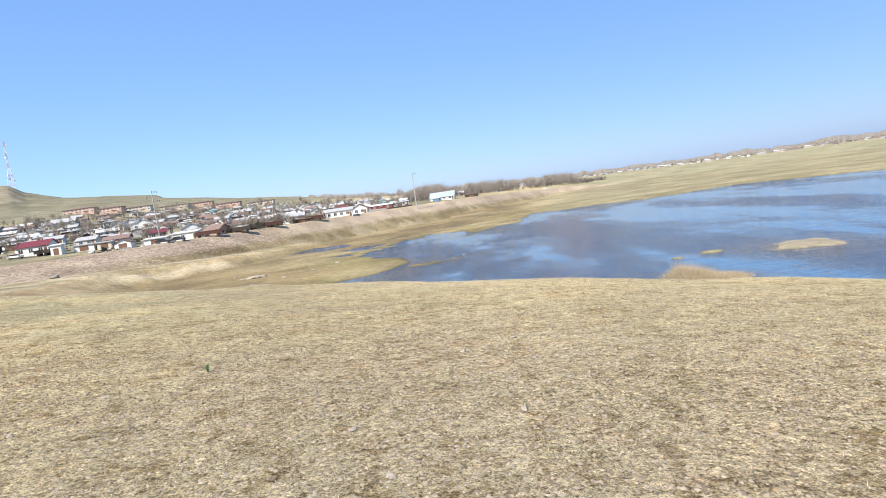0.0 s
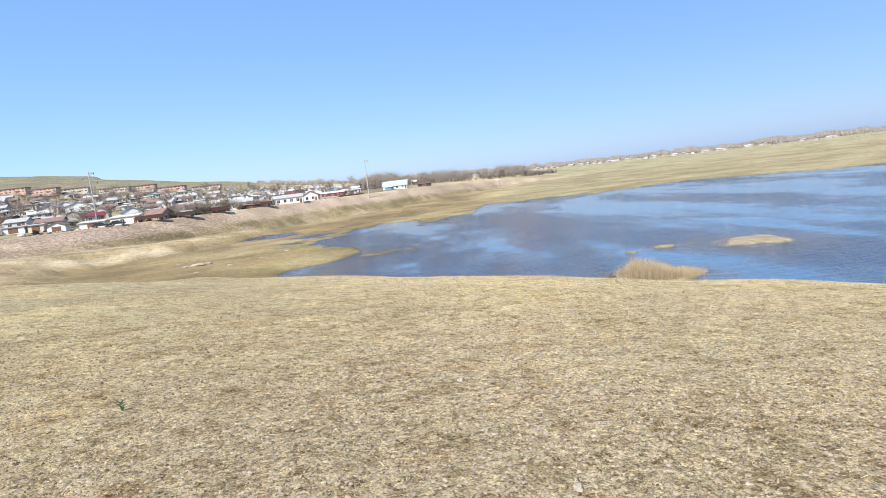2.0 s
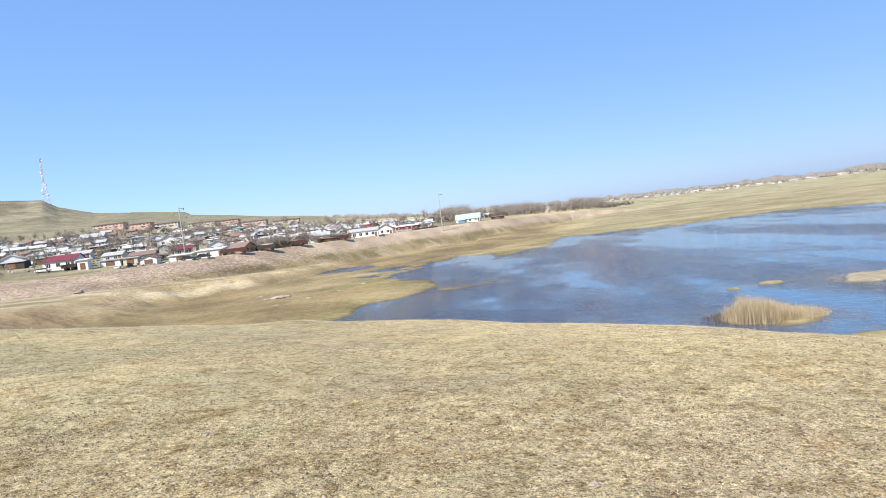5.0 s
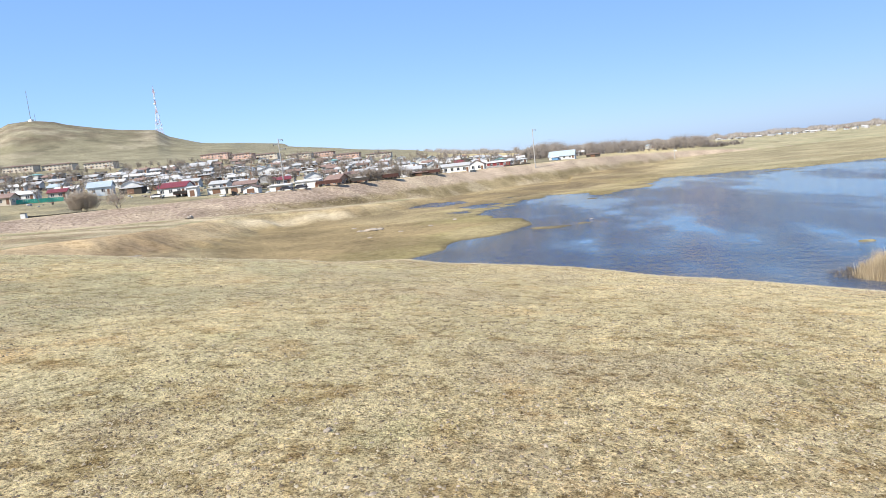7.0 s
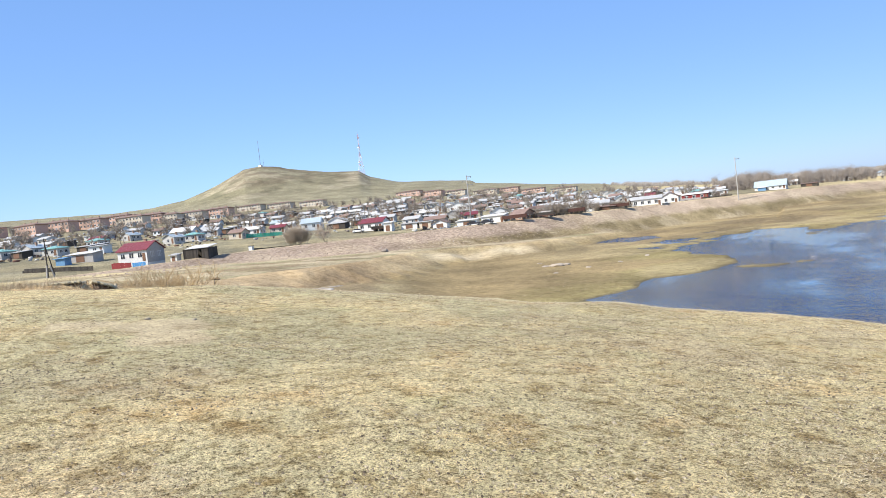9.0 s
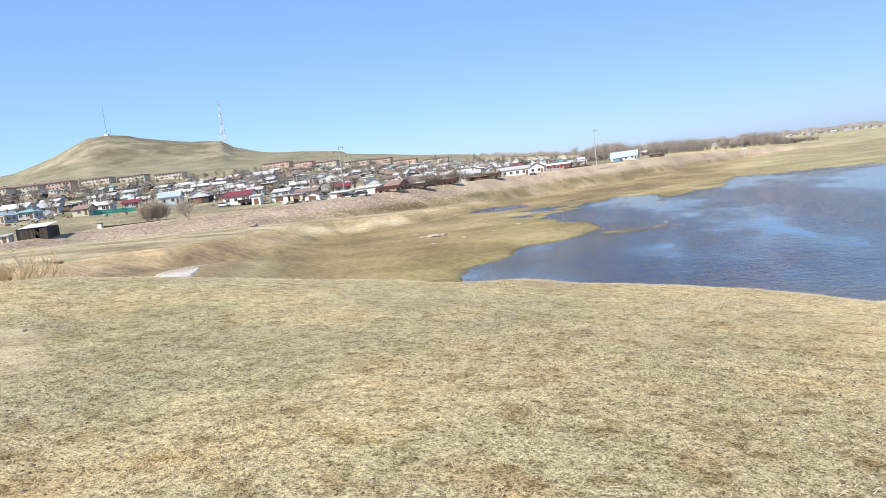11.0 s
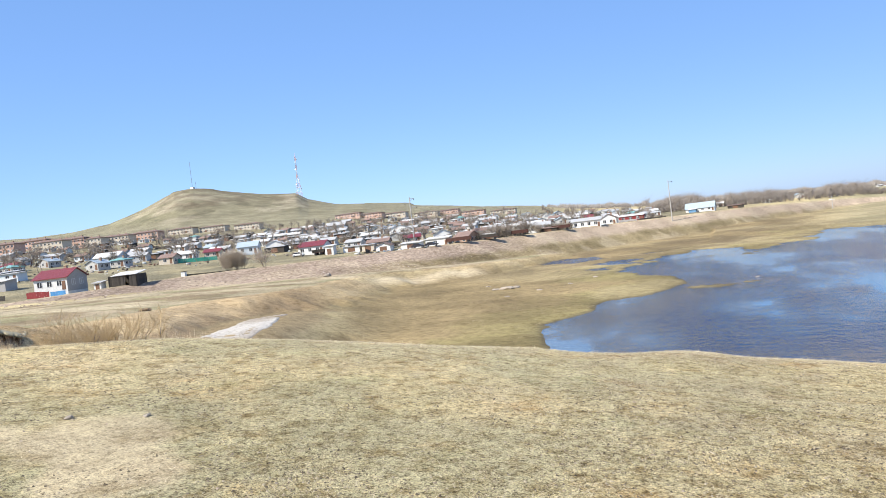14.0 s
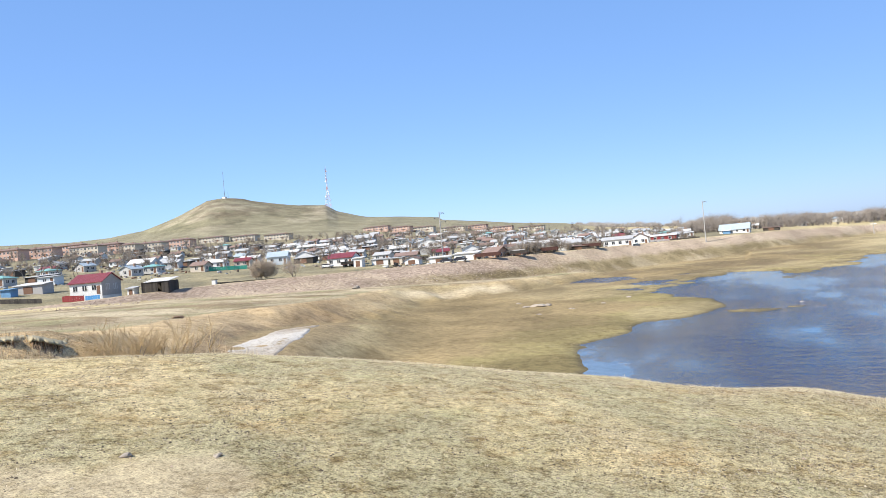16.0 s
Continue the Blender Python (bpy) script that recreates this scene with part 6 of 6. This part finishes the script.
r_, px_, py_ = scatter(95000, 5, -5.5, 6.5, 1.6, 9)
keep = r_.rand(len(px_)) < np.clip(1.05 - 0.14 * np.hypot(px_ - 0.5, py_ - 2.5) + 0.25 * rough_noise(px_, py_, 1.7, 8, 4), 0.02, 1)
px_, py_ = px_[keep], py_[keep]
pebble_bed("stone_chips", px_, py_, 0.005 + 0.020 * r_.rand(len(px_)) ** 4, r_, "pebbles", "flat chips of tan and grey stone covering the ground", 0.35, 0.15)

# clods and matted crumbs standing proud of the trodden soil
r_, px_, py_ = scatter(330000, 41, -17, 8, 1.5, 21)
near_by = np.clip(1.25 - 0.085 * outside(px_, py_, [(-0.6, 2.5), (-4.2, 7.6), (-7.4, 10.4), (-8.2, 11.6), (-3.0, 9.0), (1.5, 4.5)]), 0.10, 1)
keep = (r_.rand(len(px_)) < near_by * np.clip(0.42 + 0.55 * rough_noise(px_, py_, 0.9, 43, 4) + 0.35 * rough_noise(px_, py_, 3.2, 47, 3), 0.05, 1)) & (np.hypot(px_ + 11.4, py_ - 13.0) > 0.9) & (outside(px_, py_, BANK) < 0.3)
px_, py_ = px_[keep], py_[keep]
pebble_bed("soil_crumbs", px_, py_, 0.005 + 0.014 * r_.rand(len(px_)) ** 3.5, r_, "crumbs", "crumbled dry soil and matted straw bits", 0.65, 0.25)

r_, px_, py_ = scatter(42000, 6, -190, -10, 80, 240)
az_, d_ = bearing(px_, py_)
bd = d_ - np.interp(az_, *CREST_AT)
keep = (bd < -0.5) & (bd > -21) & (az_ > 10) & (az_ < 60) & (r_.rand(len(px_)) < 0.25 + 0.5 * (rough_noise(px_, py_, 9, 13, 3) > 0))
px_, py_ = px_[keep], py_[keep]
pebble_bed("rubble", px_, py_, 0.06 + 0.24 * r_.rand(len(px_)) ** 3, r_, "rubble", "coarse pinkish rubble facing the embankment", 0.7)


def blades(name, x, y, z, h, r_, per, spread, width, lean, mat, label, category, kind="stuff"):
    """Tufts of narrow blades, each a bent strip of two pieces, as one mesh."""
    n = len(x)
    single = width < 0.0045
    X, Y, Z, Hh = [np.repeat(v, per) for v in (x, y, z, h)]
    m = n * per
    X, Y = X + r_.normal(0, spread, m), Y + r_.normal(0, spread, m)
    Hh = Hh * r_.uniform(0.5, 1.15, m)
    a = r_.uniform(0, 2 * np.pi, m)
    k = lean * (0.5 + np.abs(r_.normal(0.2, 0.3, m))) if lean > 2 else lean * np.abs(r_.normal(0.6, 0.5, m))
    ux, uy = np.cos(a), np.sin(a)
    wx, wy = -uy * width, ux * width
    p = np.empty((m, 5, 3))
    p[:, 0] = np.stack([X - wx, Y - wy, Z], -1)
    p[:, 1] = np.stack([X + wx, Y + wy, Z], -1)
    mx, my, mz = X + ux * Hh * k * 0.35, Y + uy * Hh * k * 0.35, Z + Hh * 0.6
    p[:, 2] = np.stack([mx + wx * 0.8, my + wy * 0.8, mz], -1)
    p[:, 3] = np.stack([mx - wx * 0.8, my - wy * 0.8, mz], -1)
    p[:, 4] = np.stack([X + ux * Hh * k, Y + uy * Hh * k, Z + Hh * (1 - (0.46 if lean > 2 else 0.25) * np.minimum(k, 2))], -1)
    if single:
        p = p[:, [0, 1, 4]]
        return mesh_from(name, p.reshape(-1, 3), np.arange(m * 3).reshape(-1, 3), mat, label, category, kind)
    o = np.arange(m)[:, None] * 5
    f = np.concatenate([o + np.array([[0, 1, 2]]), o + np.array([[0, 2, 3]]), o + np.array([[3, 2, 4]])])
    return mesh_from(name, p.reshape(-1, 3), f, mat, label, category, kind)


r_, px_, py_ = scatter(230000, 8, -20, 11, 1.5, 23)
grassy = 0.36 + 0.03 * np.hypot(px_ - 0.5, py_ - 3.0) + 0.35 * rough_noise(px_, py_, 1.6, 17, 4) + 0.45 * rough_noise(px_, py_, 0.32, 19, 3)
for sx, sy, rr in ((-11.5, 13.0, 0.9), (-10.6, 12.2, 0.5), (-12.3, 12.4, 0.7)):
    grassy = grassy - 0.8 * (np.hypot(px_ - sx, py_ - sy) < rr)
keep = (r_.rand(len(px_)) < np.clip(grassy, 0.04, 0.95)) & (outside(px_, py_, BANK) < 0.5)
px_, py_ = px_[keep], py_[keep]
blades("dry_grass", px_, py_, land(px_, py_) - 0.004, 0.012 + 0.024 * r_.rand(len(px_)) ** 2, r_, 6, 0.035, 0.0034, 3.4, "straw", "short dead straw-coloured grass on the bank", "grass")

r_, px_, py_ = scatter(9000, 10, -18, 9, 3, 22)
keep = (outside(px_, py_, BANK) < 0.3) & (r_.rand(len(px_)) < np.clip(0.45 + 0.7 * rough_noise(px_, py_, 1.5, 27, 3), 0.05, 1)) & (np.hypot(px_ + 11.4, py_ - 13.0) > 1.0)
px_, py_ = px_[keep], py_[keep]
blades("grass_tufts", px_, py_, land(px_, py_) - 0.005, 0.02 + 0.035 * r_.rand(len(px_)) ** 2, r_, 12, 0.022, 0.0024, 1.6, "tuft", "small brownish dead grass tufts on the bank", "grass")

r_, px_, py_ = scatter(9000, 12, -20, 10, 8, 24)
rim_d = outside(px_, py_, BANK)
keep = (rim_d > -1.6) & (rim_d < 0.8) & (r_.rand(len(px_)) < 0.5 + 0.6 * hash_noise(px_ * 0.7, py_ * 0.7, 3))
px_, py_ = px_[keep], py_[keep]
blades("rim_grass", px_, py_, land(px_, py_) - 0.01, 0.03 + 0.07 * r_.rand(len(px_)) ** 2, r_, 7, 0.05, 0.003, 1.2, "straw", "taller dead grass along the edge of the bank", "grass")

r_ = np.random.RandomState(14)
ra, rr = r_.uniform(0, 2 * np.pi, 1500), np.sqrt(r_.rand(1500))
rx, ry = 21.7 + 3.8 * rr * np.cos(ra), 52.8 + 2.6 * rr * np.sin(ra)
tall = (2.05 - 0.33 * np.clip(rx - 19.6, 0, 9) - 0.55 * np.clip(19.6 - rx, 0, 4)) * (0.72 + 0.28 * hash_noise(rx * 1.3, ry * 1.3, 4)) - 0.35 * rr ** 3
blades("reed_clump", rx, ry, np.full(1500, WATER - 0.1), 1.2 * np.clip(tall, 0.3, 2.2) + 0.3 * r_.rand(1500), r_, 12, 0.2, 0.006, 0.42, "reed", "dense clump of dry tan reeds at the shore", "reeds", "")
ra, rr = r_.uniform(0, 2 * np.pi, 260), np.sqrt(r_.rand(260))
rx, ry = 18.2 + 1.6 * rr * np.cos(ra), 54.2 + 2.2 * rr * np.sin(ra)
blades("broken_reeds", rx, ry, np.maximum(land(rx, ry), WATER) - 0.05, 0.12 + 0.45 * r_.rand(260) ** 2, r_, 7, 0.18, 0.01, 1.3, "dark_reed", "dark broken reed stubble beside the tan clump", "reeds", "")
r_ = np.random.RandomState(15)
ra, rr = r_.uniform(0, 2 * np.pi, 1500), np.sqrt(r_.rand(1500))
rx, ry = 37.6 + 3.9 * rr * np.cos(ra), 65.3 + 4.3 * rr * np.sin(ra)
blades("islet_reeds", rx, ry, np.maximum(land(rx, ry), WATER) - 0.03, 0.03 + 0.13 * r_.rand(1500) ** 2, r_, 6, 0.16, 0.009, 1.5, "pale_reed", "trampled dry reeds covering a low islet", "reeds", "")
r_ = np.random.RandomState(16)
gx, gy = r_.uniform(-25, -14, 7000), r_.uniform(15, 24, 7000)
keep = (outside(gx, gy, BANK) > 0.3) & (outside(gx, gy, BANK) < 3.5) & (bearing(gx, gy)[0] > 42) & (rough_noise(gx, gy, 2.0, 3, 3) > -0.25)
gx, gy = gx[keep], gy[keep]
blades("gully_grass", gx, gy, land(gx, gy) - 0.02, 0.10 + 0.34 * r_.rand(len(gx)) ** 2, r_, 7, 0.08, 0.0035, 0.7, "reed", "tall dead grass filling the gully", "grass")


# low tussocks over the terrace, the flats and the far shore
r_, px_, py_ = scatter(60000, 31, -190, 120, 28, 300)
az_, d_ = bearing(px_, py_)
bd = d_ - np.interp(az_, *CREST_AT)
hz = land(px_, py_)
keep = ((bd < -1) & ((bd < -13) | (az_ > 14))) & (hz > WATER + 0.06) & (outside(px_, py_, BANK) > 4) & (np.abs(az_) < 68) & (r_.rand(len(px_)) < (0.3 + 0.55 * rough_noise(px_, py_, 10, 19, 4)) * np.where(az_ > 22, 0.5, 1.0))
px_, py_, hz, d_ = px_[keep], py_[keep], hz[keep], d_[keep]
blades("tussocks", px_, py_, hz - 0.02, 0.08 + 0.16 * r_.rand(len(px_)) ** 2, r_, 6, 0.22, 0.02, 1.5, "tussock", "low dead grass tussocks on wet flats", "grass")


def green_plant(x, y):
    p = thing("green_plant", x, y, ground_at(x, y), 0, "small fresh green weed on the dry bank", "plant")
    p.scale = (0.6, 0.6, 0.6)
    r2 = random.Random(3)
    bm = bmesh.new()
    for k in range(7):
        a = k * 0.9
        rod(bm, (0, 0, -0.01), (0.03 * math.cos(a), 0.03 * math.sin(a), 0.07 + 0.03 * (k % 3)), 0.004, 0.003, 5)
    part("stem", bm, "leaf", p)
    for k in range(14):
        a, ln, up = k * 2.4, 0.045 + 0.02 * r2.random(), 0.03 + 0.008 * k
        bm = bmesh.new()
        v = [bm.verts.new(q) for q in ((0, 0, 0), (ln * 0.5, ln * 0.3, 0.012), (ln, 0, 0.006), (ln * 0.5, -ln * 0.3, 0.012))]
        bm.faces.new(v)
        bmesh.ops.solidify(bm, geom=bm.faces[:], thickness=0.002)
        lf = part("leaf", bm, "leaf", p)
        lf.matrix_basis = pose(0.012 * math.cos(a), 0.012 * math.sin(a), up, 0, -25, math.degrees(a))


green_plant(-2.79, 6.47)
